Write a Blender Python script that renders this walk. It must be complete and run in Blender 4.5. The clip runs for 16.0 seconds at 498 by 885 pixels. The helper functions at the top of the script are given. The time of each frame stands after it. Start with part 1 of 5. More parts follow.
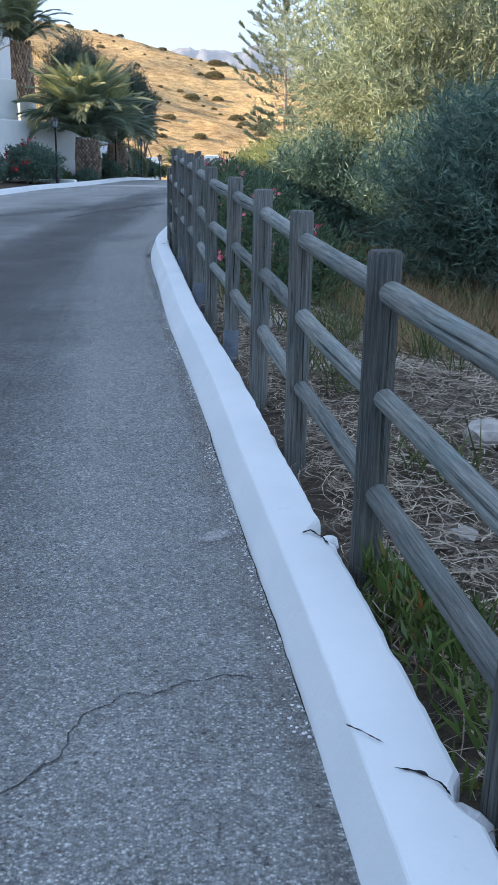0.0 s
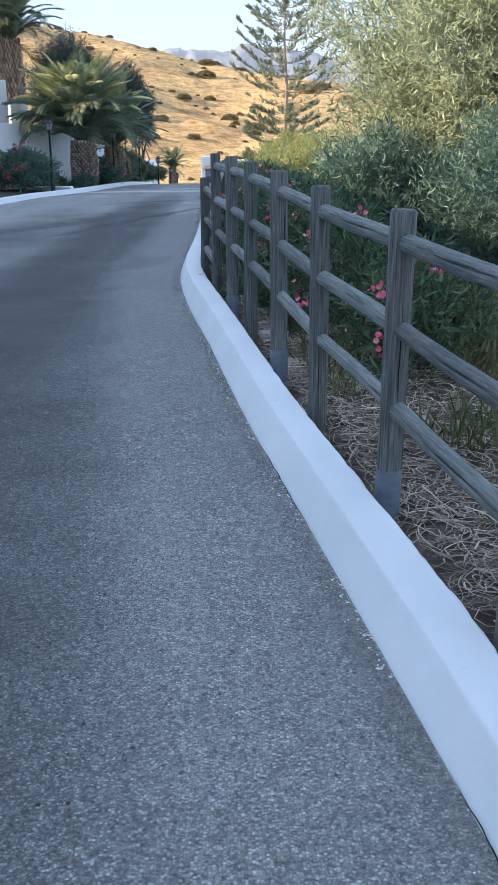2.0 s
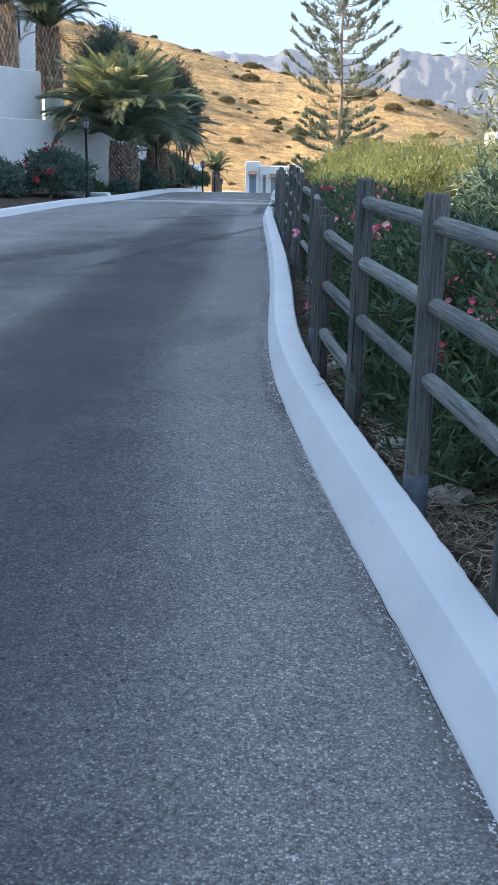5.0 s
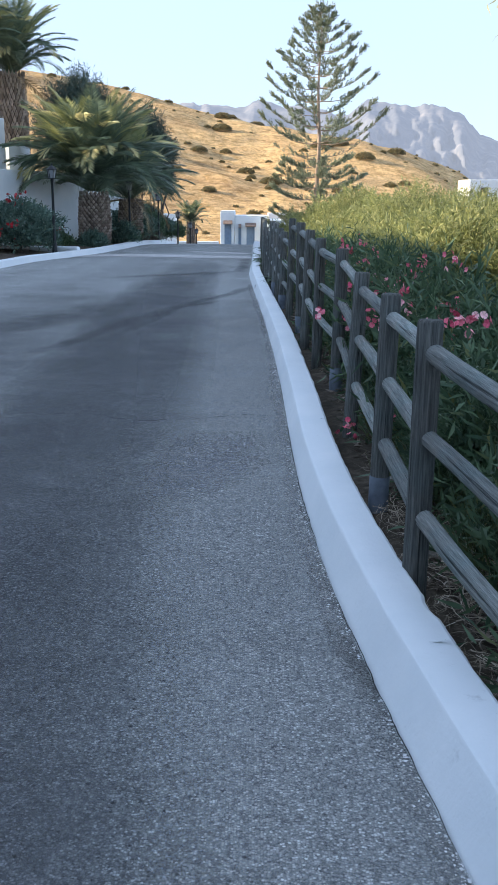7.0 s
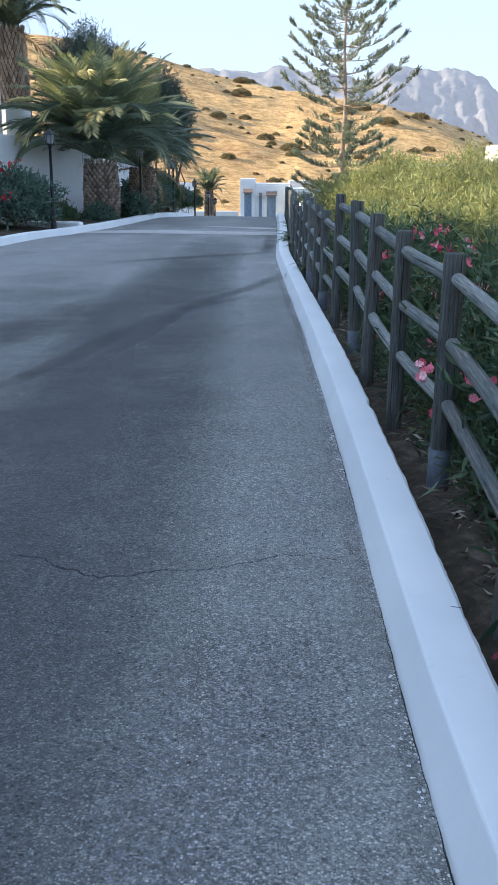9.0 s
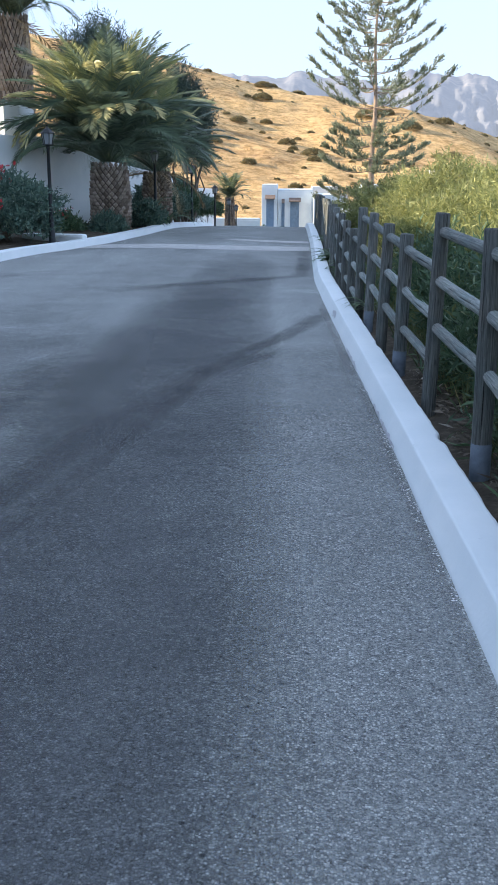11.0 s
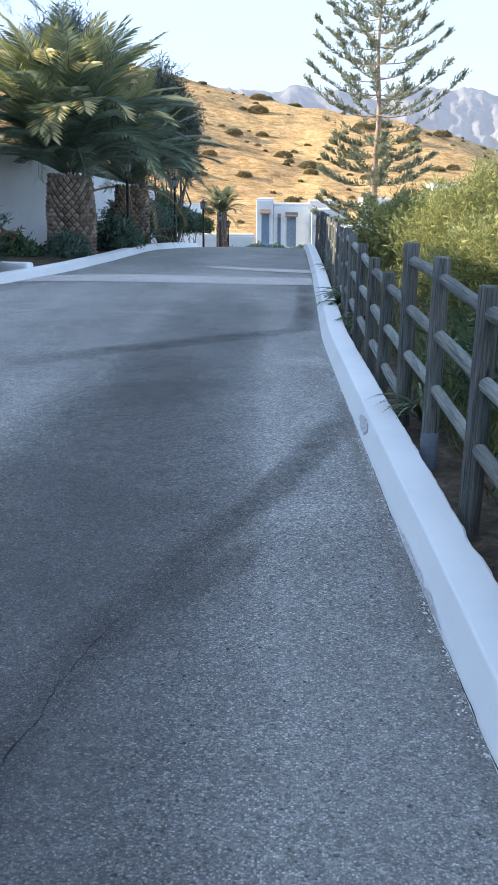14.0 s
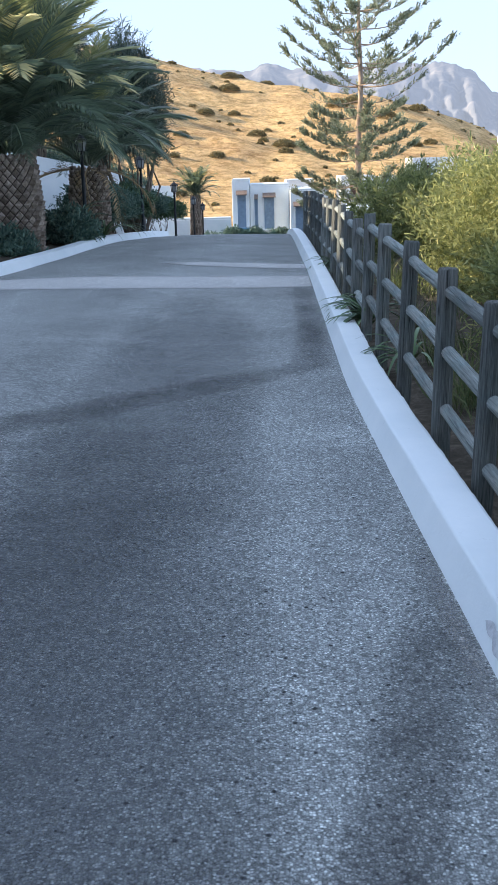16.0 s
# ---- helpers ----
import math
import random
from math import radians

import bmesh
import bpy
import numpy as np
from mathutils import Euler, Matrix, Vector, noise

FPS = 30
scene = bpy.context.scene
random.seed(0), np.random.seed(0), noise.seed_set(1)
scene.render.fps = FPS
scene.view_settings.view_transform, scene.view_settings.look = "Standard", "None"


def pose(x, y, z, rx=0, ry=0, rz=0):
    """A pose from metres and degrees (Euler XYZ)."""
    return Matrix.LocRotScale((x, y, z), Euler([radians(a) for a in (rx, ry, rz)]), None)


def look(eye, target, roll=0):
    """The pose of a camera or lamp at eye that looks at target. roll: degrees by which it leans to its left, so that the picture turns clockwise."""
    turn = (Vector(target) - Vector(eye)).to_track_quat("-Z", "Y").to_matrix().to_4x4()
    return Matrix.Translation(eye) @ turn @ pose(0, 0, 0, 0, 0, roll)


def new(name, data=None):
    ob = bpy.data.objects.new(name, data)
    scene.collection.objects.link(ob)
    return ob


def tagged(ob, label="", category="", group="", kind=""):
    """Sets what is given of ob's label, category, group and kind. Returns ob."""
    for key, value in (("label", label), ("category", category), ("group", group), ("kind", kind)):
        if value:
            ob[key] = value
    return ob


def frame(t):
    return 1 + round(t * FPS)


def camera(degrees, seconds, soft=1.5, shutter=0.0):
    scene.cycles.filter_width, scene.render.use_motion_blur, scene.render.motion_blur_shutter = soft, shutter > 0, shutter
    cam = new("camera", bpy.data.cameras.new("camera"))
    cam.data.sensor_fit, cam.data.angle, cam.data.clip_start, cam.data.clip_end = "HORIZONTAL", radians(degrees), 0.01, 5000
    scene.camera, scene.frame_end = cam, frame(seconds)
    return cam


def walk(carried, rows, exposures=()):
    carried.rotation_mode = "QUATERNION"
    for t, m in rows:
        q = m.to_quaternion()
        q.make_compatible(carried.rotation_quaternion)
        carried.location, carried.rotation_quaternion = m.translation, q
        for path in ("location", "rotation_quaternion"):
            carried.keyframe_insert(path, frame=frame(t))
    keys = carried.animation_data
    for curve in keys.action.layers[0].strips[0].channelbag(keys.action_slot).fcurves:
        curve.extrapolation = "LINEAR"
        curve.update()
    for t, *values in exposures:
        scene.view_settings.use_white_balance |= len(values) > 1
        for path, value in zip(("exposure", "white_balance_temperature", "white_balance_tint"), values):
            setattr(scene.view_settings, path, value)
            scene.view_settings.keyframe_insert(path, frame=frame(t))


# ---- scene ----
cam = camera(28.3, 16.0, soft=0.65)
# seconds, x, y, z, then the camera's turn in degrees
PATH = [
    (0.0, 0.000, 0.000, 1.310, 73.50, -0.00, 0.00),
    (0.5, -0.158, 0.650, 1.333, 73.53, 1.07, 0.17),
    (1.0, -0.346, 1.367, 1.346, 73.74, 1.07, 1.85),
    (1.5, -0.521, 2.040, 1.336, 73.50, 0.57, -0.21),
    (2.0, -0.648, 2.798, 1.360, 73.45, 1.14, -0.51),
    (2.5, -0.792, 3.512, 1.346, 71.01, 0.53, -2.41),
    (3.0, -0.888, 4.222, 1.391, 71.20, 0.58, -1.36),
    (3.5, -0.986, 4.914, 1.379, 70.67, 0.29, -1.63),
    (4.0, -1.075, 5.662, 1.412, 70.78, -0.37, -1.13),
    (4.5, -1.222, 6.397, 1.433, 71.73, -1.11, -1.15),
    (5.0, -1.318, 7.111, 1.444, 73.70, -0.66, 1.65),
    (7.5, -1.688, 10.625, 1.496, 76.36, -0.24, -0.12),
    (8.0, -1.703, 11.475, 1.502, 76.34, -0.51, 0.36),
    (8.5, -1.751, 12.237, 1.497, 74.65, 0.52, -0.13),
    (9.0, -1.791, 13.036, 1.513, 74.55, -0.04, 1.14),
    (11.5, -2.101, 17.113, 1.514, 75.10, -0.03, 2.81),
    (12.0, -2.127, 17.690, 1.516, 75.38, 0.25, 3.74),
    (12.5, -2.173, 18.602, 1.521, 75.21, 0.54, 4.20),
    (13.0, -2.135, 19.368, 1.537, 75.64, 0.91, 3.79),
    (13.5, -2.103, 20.189, 1.522, 75.64, 0.76, 2.47),
    (14.0, -2.063, 21.027, 1.511, 75.56, -0.13, 2.05),
    (14.5, -2.089, 21.783, 1.528, 75.55, -1.06, 3.31),
    (15.0, -2.139, 22.728, 1.491, 75.47, 0.12, 3.81),
    (15.5, -2.235, 23.670, 1.467, 73.78, 0.95, 2.87),
    (16.0, -2.238, 24.514, 1.452, 74.50, 1.45, 0.57),
]
# the clip's own slow changes of exposure: seconds, stops
EXPOSURE = [(0.0, 0.90), (2.0, 0.88), (4.0, 0.81), (5.0, 0.75), (7.5, 0.76), (9.0, 0.80), (11.5, 0.90), (12.5, 0.98), (14.0, 0.94), (15.5, 0.96), (16.0, 0.82)]
walk(cam, [(t, pose(x, y, z, rx, ry, rz)) for t, x, y, z, rx, ry, rz in PATH], EXPOSURE)

# ---------------------------------------------------------------- light
SUN_EL, SUN_AZ = radians(20.0), radians(272.0)   # where the sun stands: azimuth clockwise from +y
world = bpy.data.worlds.new("World")
scene.world = world
world.use_nodes = True
wn = world.node_tree
sky = wn.nodes.new("ShaderNodeTexSky")
sky.sky_type, sky.sun_disc = "NISHITA", False
sky.sun_elevation, sky.sun_rotation = SUN_EL, SUN_AZ
sky.altitude, sky.air_density, sky.dust_density, sky.ozone_density = 50, 1.0, 0.4, 1.5
bg = wn.nodes["Background"]
bg.inputs["Strength"].default_value = 0.145
# thin even haze over the whole sky
haze = wn.nodes.new("ShaderNodeMix")
haze.data_type = "RGBA"
haze.inputs["Factor"].default_value = 0.82
haze.inputs[7].default_value = (3.3, 4.3, 6.3, 1)
wn.links.new(sky.outputs["Color"], haze.inputs[6])
wn.links.new(haze.outputs[2], bg.inputs["Color"])
sun = new("sun", bpy.data.lights.new("sun", "SUN"))
sun.data.energy, sun.data.angle, sun.data.color = 6.3, radians(0.53), (1.0, 0.84, 0.63)
sun_to = Vector((math.sin(SUN_AZ) * math.cos(SUN_EL), math.cos(SUN_AZ) * math.cos(SUN_EL), math.sin(SUN_EL)))
sun.matrix_world = look(sun_to * 100, (0, 0, 0))


# ---------------------------------------------------------------- material helpers
class Nodes:
    """Short-hand for building a node material."""

    def __init__(self, name, rough=0.8, spec=0.3, metal=0.0):
        self.mat = bpy.data.materials.new(name)
        self.mat.use_nodes = True
        self.t = self.mat.node_tree
        self.b = self.t.nodes["Principled BSDF"]
        self.b.inputs["Roughness"].default_value = rough
        self.b.inputs["Specular IOR Level"].default_value = spec
        self.b.inputs["Metallic"].default_value = metal
        self.co = self.t.nodes.new("ShaderNodeTexCoord").outputs["Object"]

    def node(self, kind, **inputs):
        n = self.t.nodes.new(kind)
        for k, v in inputs.items():
            self.put(n.inputs[k.replace("_", " ")], v)
        return n

    def put(self, socket, v):
        if isinstance(v, bpy.types.NodeSocket):
            self.t.links.new(v, socket)
        else:
            socket.default_value = v

    def scaled(self, sx, sy, sz):
        m = self.t.nodes.new("ShaderNodeMapping")
        m.inputs["Scale"].default_value = (sx, sy, sz)
        self.t.links.new(self.co, m.inputs["Vector"])
        return m.outputs["Vector"]

    def noise(self, scale, detail=4, rough=0.6, vec=None, dist=0.0):
        n = self.node("ShaderNodeTexNoise", Scale=scale, Detail=detail, Roughness=rough, Distortion=dist)
        self.t.links.new(vec or self.co, n.inputs["Vector"])
        return n.outputs["Fac"]

    def cells(self, scale, vec=None, out="Color", feature="F1"):
        n = self.t.nodes.new("ShaderNodeTexVoronoi")
        n.feature = feature
        n.inputs["Scale"].default_value = scale
        self.t.links.new(vec or self.co, n.inputs["Vector"])
        return n.outputs[out]

    def ramp(self, fac, *stops):
        n = self.t.nodes.new("ShaderNodeValToRGB")
        e = n.color_ramp.elements
        while len(e) < len(stops):
            e.new(0.5)
        for el, (p, c) in zip(e, stops):
            el.position = p
            el.color = (*c, 1) if len(c) == 3 else c
        self.t.links.new(fac, n.inputs["Fac"])
        return n.outputs["Color"]

    def mix(self, fac, a, b, mode="MIX"):
        n = self.t.nodes.new("ShaderNodeMix")
        n.data_type, n.blend_type = "RGBA", mode
        self.put(n.inputs["Factor"], fac)
        for s, v in ((n.inputs[6], a), (n.inputs[7], b)):
            self.put(s, (*v, 1) if isinstance(v, tuple) and len(v) == 3 else v)
        return n.outputs[2]

    def math(self, op, a, b=0.0):
        n = self.t.nodes.new("ShaderNodeMath")
        n.operation = op
        self.put(n.inputs[0], a)
        self.put(n.inputs[1], b)
        return n.outputs[0]

    def color(self, c):
        self.put(self.b.inputs["Base Color"], (*c, 1) if isinstance(c, tuple) else c)
        return self

    def bump(self, h, strength=0.3, dist=0.01):
        n = self.node("ShaderNodeBump", Strength=strength, Distance=dist, Height=h)
        self.t.links.new(n.outputs["Normal"], self.b.inputs["Normal"])
        return self

    def random(self):
        return self.t.nodes.new("ShaderNodeObjectInfo").outputs["Random"]

    def island(self):
        return self.t.nodes.new("ShaderNodeNewGeometry").outputs["Random Per Island"]


G = lambda v: (v, v, v)


def speckle(n, tone, contrast=1.0):
    """Coarse asphalt: pale aggregate in dark binder, with pits; tone is its mean colour."""
    def shade(scale):
        sep = n.t.nodes.new("ShaderNodeSeparateColor")
        n.t.links.new(n.cells(scale), sep.inputs[0])
        return sep.outputs[0]
    s = lambda k: tuple(t * (1 + (k - 1) * contrast) for t in tone)
    stone = n.ramp(shade(140), (0.0, s(0.35)), (0.3, s(0.72)), (0.68, s(1.12)), (0.86, s(1.5)), (0.965, s(2.3)))
    gaps = n.ramp(n.cells(140, out="Distance"), (0.35, G(1.1)), (0.72, G(0.42)))
    fine = n.ramp(n.noise(330, 3, 0.7), (0.32, s(0.35)), (0.68, s(1.7)))
    c = n.mix(0.33, n.mix(1.0, stone, gaps, "MULTIPLY"), fine)
    # scattered dark pits of two sizes
    pits = n.ramp(n.cells(15.0, out="Distance"), (0.07, G(0.12)), (0.14, G(1.0)))
    pits = n.mix(n.ramp(shade(15.0), (0.55, G(0)), (0.59, G(1))), pits, G(1.0))
    small = n.ramp(n.cells(43.0, out="Distance"), (0.12, G(0.35)), (0.26, G(1.0)))
    small = n.mix(n.ramp(shade(43.0), (0.5, G(0)), (0.54, G(1))), small, G(1.0))
    pits = n.mix(1.0, pits, small, "MULTIPLY")
    grit = n.ramp(n.noise(34, 4, 0.7), (0.34, G(0.72)), (0.66, G(1.25)))
    return n.mix(1.0, n.mix(1.0, c, pits, "MULTIPLY"), grit, "MULTIPLY")


def asphalt_material():
    n = Nodes("asphalt", 0.85, 0.3)
    c = speckle(n, (0.278, 0.288, 0.277), 1.2)
    big = n.ramp(n.noise(0.35, 6, 0.65, dist=0.8), (0.33, G(0.82)), (0.64, G(1.2)))
    lane = n.ramp(n.noise(0.6, 3, 0.5, n.scaled(1.0, 0.05, 1)), (0.35, G(0.85)), (0.65, G(1.14)))
    blot = n.ramp(n.noise(2.6, 5, 0.7), (0.35, G(0.9)), (0.65, G(1.1)))
    n.color(n.mix(1.0, n.mix(1.0, n.mix(1.0, c, big, "MULTIPLY"), lane, "MULTIPLY"), blot, "MULTIPLY"))
    n.bump(n.math("ADD", n.cells(140, out="Distance"), n.noise(330, 3)), 0.6, 0.005)
    return n.mat


def whitewash_material(name="whitewash", dirt=0.5):
    n = Nodes(name, 0.7, 0.3)
    a = n.ramp(n.noise(1.3, 6, 0.65), (0.3, (0.67, 0.72, 0.73)), (0.7, (0.77, 0.80, 0.80)))
    spots = n.ramp(n.noise(9, 6, 0.75), (0.64, G(1)), (0.78, G(1 - 0.45 * dirt)))
    chips = n.ramp(n.noise(24, 7, 0.8), (0.69, G(1)), (0.715, G(1 - 0.7 * dirt)))
    spots = n.mix(1.0, spots, chips, "MULTIPLY")
    n.color(n.mix(1.0, a, spots, "MULTIPLY"))
    n.bump(n.noise(35, 6, 0.7), 0.35, 0.008)
    return n.mat


def wood_material(name, dark, mid, light, green):
    n = Nodes(name, 0.88, 0.2)
    grain = n.noise(1.0, 7, 0.7, n.scaled(120, 120, 4.5), 0.4)
    c = n.ramp(grain, (0.30, dark), (0.48, mid), (0.68, light))
    lines = n.ramp(n.noise(1.0, 3, 0.6, n.scaled(110, 110, 1.3), 0.3), (0.30, G(0.25)), (0.40, G(1.0)))
    c = n.mix(1.0, c, lines, "MULTIPLY")
    c = n.mix(1.0, c, n.ramp(n.noise(2.6, 5, 0.65), (0.35, green), (0.62, (1.08, 1.02, 0.95))), "MULTIPLY")
    knots = n.ramp(n.cells(3.1, n.scaled(3.0, 3.0, 1.0), "Distance"), (0.05, G(0.3)), (0.13, G(1.0)))
    c = n.mix(1.0, c, knots, "MULTIPLY")
    n.color(n.mix(1.0, c, n.ramp(n.random(), (0.0, G(0.68)), (1.0, G(1.2))), "MULTIPLY"))
    n.bump(n.mix(1.0, grain, lines, "MULTIPLY"), 0.9, 0.012)
    return n.mat


def plain(name, c, rough=0.7, spec=0.3, var=0.25, scale=6.0, metal=0.0):
    n = Nodes(name, rough, spec, metal)
    lo = tuple(x * (1 - var) for x in c)
    hi = tuple(min(1, x * (1 + var)) for x in c)
    n.color(n.ramp(n.noise(scale, 5, 0.65), (0.3, lo), (0.7, hi)))
    n.bump(n.noise(scale * 8, 4), 0.25, 0.006)
    return n.mat


def leaf_material(name, a, b, c=None, rough=0.5, back=0.25):
    """Leaves that let some light through; every leaf differs a little."""
    n = Nodes(name, rough, 0.3)
    stops = [(0.0, a), (0.75, b)] + ([(0.93, b), (1.0, c)] if c else [])
    col = n.ramp(n.island(), *stops)
    col = n.mix(1.0, col, n.ramp(n.noise(0.8, 3), (0.3, G(0.75)), (0.7, G(1.2))), "MULTIPLY")
    n.color(col)
    tr = n.node("ShaderNodeBsdfTranslucent", Color=col)
    mx = n.node("ShaderNodeMixShader", Fac=back)
    n.t.links.new(n.b.outputs[0], mx.inputs[1])
    n.t.links.new(tr.outputs[0], mx.inputs[2])
    n.t.links.new(mx.outputs[0], n.t.nodes["Material Output"].inputs["Surface"])
    return n.mat


M_ASPHALT = asphalt_material()
M_WHITE = whitewash_material("whitewash_kerb", 0.6)
M_WALL = whitewash_material("whitewash_wall", 0.3)
M_WOOD = wood_material("weathered_rail_wood", (0.10, 0.108, 0.108), (0.23, 0.24, 0.235), (0.39, 0.395, 0.385), (0.78, 0.93, 0.92))
M_POST = wood_material("weathered_post_wood", (0.055, 0.055, 0.054), (0.14, 0.145, 0.142), (0.27, 0.27, 0.26), (0.82, 0.93, 0.92))


# ---------------------------------------------------------------- mesh helpers
def mesh_object(name, verts, faces, mat, parent=None, smooth=False, label=""):
    me = bpy.data.meshes.new(name)
    me.from_pydata([tuple(v) for v in verts], [], [tuple(f) for f in faces])
    me.materials.append(mat)
    if smooth:
        me.polygons.foreach_set("use_smooth", [True] * len(me.polygons))
    me.update()
    ob = new(name, me)
    if parent:
        ob.parent = parent
    if label:
        ob["label"] = label
    return ob


def quads_object(name, pts, mat, parent=None, smooth=False, n=4):
    """One mesh of separate n-cornered pieces from an array (k, n, 3)."""
    pts = np.asarray(pts, float)
    k = len(pts)
    me = bpy.data.meshes.new(name)
    me.vertices.add(k * n)
    me.vertices.foreach_set("co", pts.reshape(-1))
    me.loops.add(k * n)
    me.loops.foreach_set("vertex_index", np.arange(k * n, dtype=np.int32))
    me.polygons.add(k)
    me.polygons.foreach_set("loop_start", np.arange(0, k * n, n, dtype=np.int32))
    me.materials.append(mat)
    me.update(calc_edges=True)
    me.validate()
    ob = new(name, me)
    if parent:
        ob.parent = parent
    return ob


def part(name, bm, mat, parent=None, label="", smooth=False):
    me = bpy.data.meshes.new(name)
    bm.normal_update()
    bm.to_mesh(me)
    bm.free()
    me.materials.append(mat)
    if smooth:
        me.polygons.foreach_set("use_smooth", [True] * len(me.polygons))
    ob = new(name, me)
    if parent:
        ob.parent = parent
    if label:
        ob["label"] = label
    return ob


def empty(name, m=None):
    ob = new(name)
    if m is not None:
        ob.matrix_world = m
    return ob


def box(bm, x0, x1, y0, y1, z0, z1, bevel=0.0):
    r = bmesh.ops.create_cube(bm, size=1, matrix=Matrix.LocRotScale(((x0 + x1) / 2, (y0 + y1) / 2, (z0 + z1) / 2), None, (x1 - x0, y1 - y0, z1 - z0)))
    if bevel:
        es = {e for v in r["verts"] for e in v.link_edges}
        bmesh.ops.bevel(bm, geom=list(es), offset=bevel, segments=2, affect="EDGES", profile=0.6)
    return r


def tube(path, radii, sides=8, cap=True):
    """Verts and faces of a round bar along a list of points."""
    path = [Vector(p) for p in path]
    verts, faces = [], []
    for i, p in enumerate(path):
        d = (path[min(i + 1, len(path) - 1)] - path[max(i - 1, 0)]).normalized()
        u = d.cross(Vector((0, 0, 1)) if abs(d.z) < 0.9 else Vector((1, 0, 0))).normalized()
        w = d.cross(u)
        for k in range(sides):
            a = 2 * math.pi * k / sides
            verts.append(p + (u * math.cos(a) + w * math.sin(a)) * radii[i])
    for i in range(len(path) - 1):
        for k in range(sides):
            a, b = i * sides + k, i * sides + (k + 1) % sides
            faces.append((a, b, b + sides, a + sides))
    if cap:
        faces.append(tuple(range(sides))[::-1])
        faces.append(tuple(range((len(path) - 1) * sides, len(path) * sides)))
    return verts, faces


def interp(x, xs, ys):
    return float(np.interp(x, xs, ys))


def smooth(xs, ys, k=9):
    """A fine smooth curve through a few given points."""
    X = np.linspace(xs[0], xs[-1], 400)
    Y = np.interp(X, xs, ys)
    pad = np.pad(Y, k * 2, mode="reflect", reflect_type="odd")
    w = np.hanning(4 * k + 1)
    return X, np.convolve(pad, w / w.sum(), mode="valid")


# ---------------------------------------------------------------- the plan
# inner (road-side) foot of the kerb beside the fence: x along y
KERB_Y = [-12, 0, 1.5, 2.5, 3.6, 5.3, 6.4, 7.7, 9.6, 11.2, 12.6, 14.0, 15.5, 17.5, 20.0, 23.0, 26.0, 28.5, 31.0, 34.0, 39.0, 46.0, 60.0]
KERB_X = [1.5, 0.36, 0.21, 0.09, -0.07, -0.28, -0.45, -0.64, -0.87, -1.08, -1.25, -1.36, -1.39, -1.385, -1.41, -1.475, -1.555, -1.615, -1.675, -1.635, -1.575, -1.55, -1.45]
KX = smooth(KERB_Y, KERB_X, 4)
kerb_x = lambda y: float(np.interp(y, *KX))
# road-side foot of the kerb on the other side
LEFT_Y = [-12, 5, 15, 25, 30, 35.5, 37.5, 39.5, 43.0, 46.5, 48.5, 52, 60]
LEFT_X = [-4.6, -6.0, -7.4, -7.7, -7.5, -7.05, -6.45, -6.05, -5.65, -5.4, -5.0, -4.7, -4.3]
LX = smooth(LEFT_Y, LEFT_X, 4)
left_x = lambda y: float(np.interp(y, *LX))


def road_z(y):
    """The lane runs level, then dips beyond the crest."""
    return 0.0 if y < 44 else -0.0045 * (y - 44) ** 2 if y < 60 else -1.15 - 0.085 * (y - 60)


def ridge(a):
    """Rise of the dry hill's crest over the eye, by bearing x / y."""
    return interp(a, [-0.6, -0.35, -0.2, -0.104, 0.003, 0.0936, 0.15, 0.19, 0.215, 0.25, 0.5], [0.10, 0.12, 0.11, 0.092, 0.066, 0.057, 0.044, 0.030, 0.012, -0.004, -0.02])


def ground_z(x, y):
    v = Vector((x, y, 0))
    kx, lx = kerb_x(min(max(y, -12), 60)), left_x(min(max(y, -12), 60))
    base = road_z(min(y, 100)) if y < 100 else -4.5
    z = base - 0.06
    if x > kx + 0.3:                      # bank falling away behind the fence
        d = x - kx - 0.3
        z = base + 0.02 - 0.045 * d - 0.004 * d * d if d < 14 else base + 0.02 - 0.63 - 0.784 - 0.05 * min(d - 14, 40)
        z += 0.05 * noise.noise(v * 1.3) + 0.12 * noise.noise(v * 0.3) * min(d, 1.5)
    elif x < lx - 0.35:                   # planted strip on the far side
        d = lx - 0.35 - x
        z = base + 0.05 + 0.06 * min(d, 2.0) + 0.04 * noise.noise(v * 1.1)
    if y > 100:
        w = min(1, (y - 100) / 25)
        z += (-4.55 - z) * w
    if y > 110:
        f = min(1, (y - 110) / 230)
        f = f * f * (3 - 2 * f)
        top = ridge(x / max(y, 1)) * 340 + 1.4
        fall = 1 if y < 340 else max(0, 1 - (y - 340) / 500)
        z += (top + 4.5) * f * fall
        g = min(1, (y - 110) / 80) * fall
        z += g * (2.6 * noise.noise(v * 0.02) + 1.4 * noise.noise(v * 0.055) + 0.7 * noise.noise(v * 0.14))
    return z


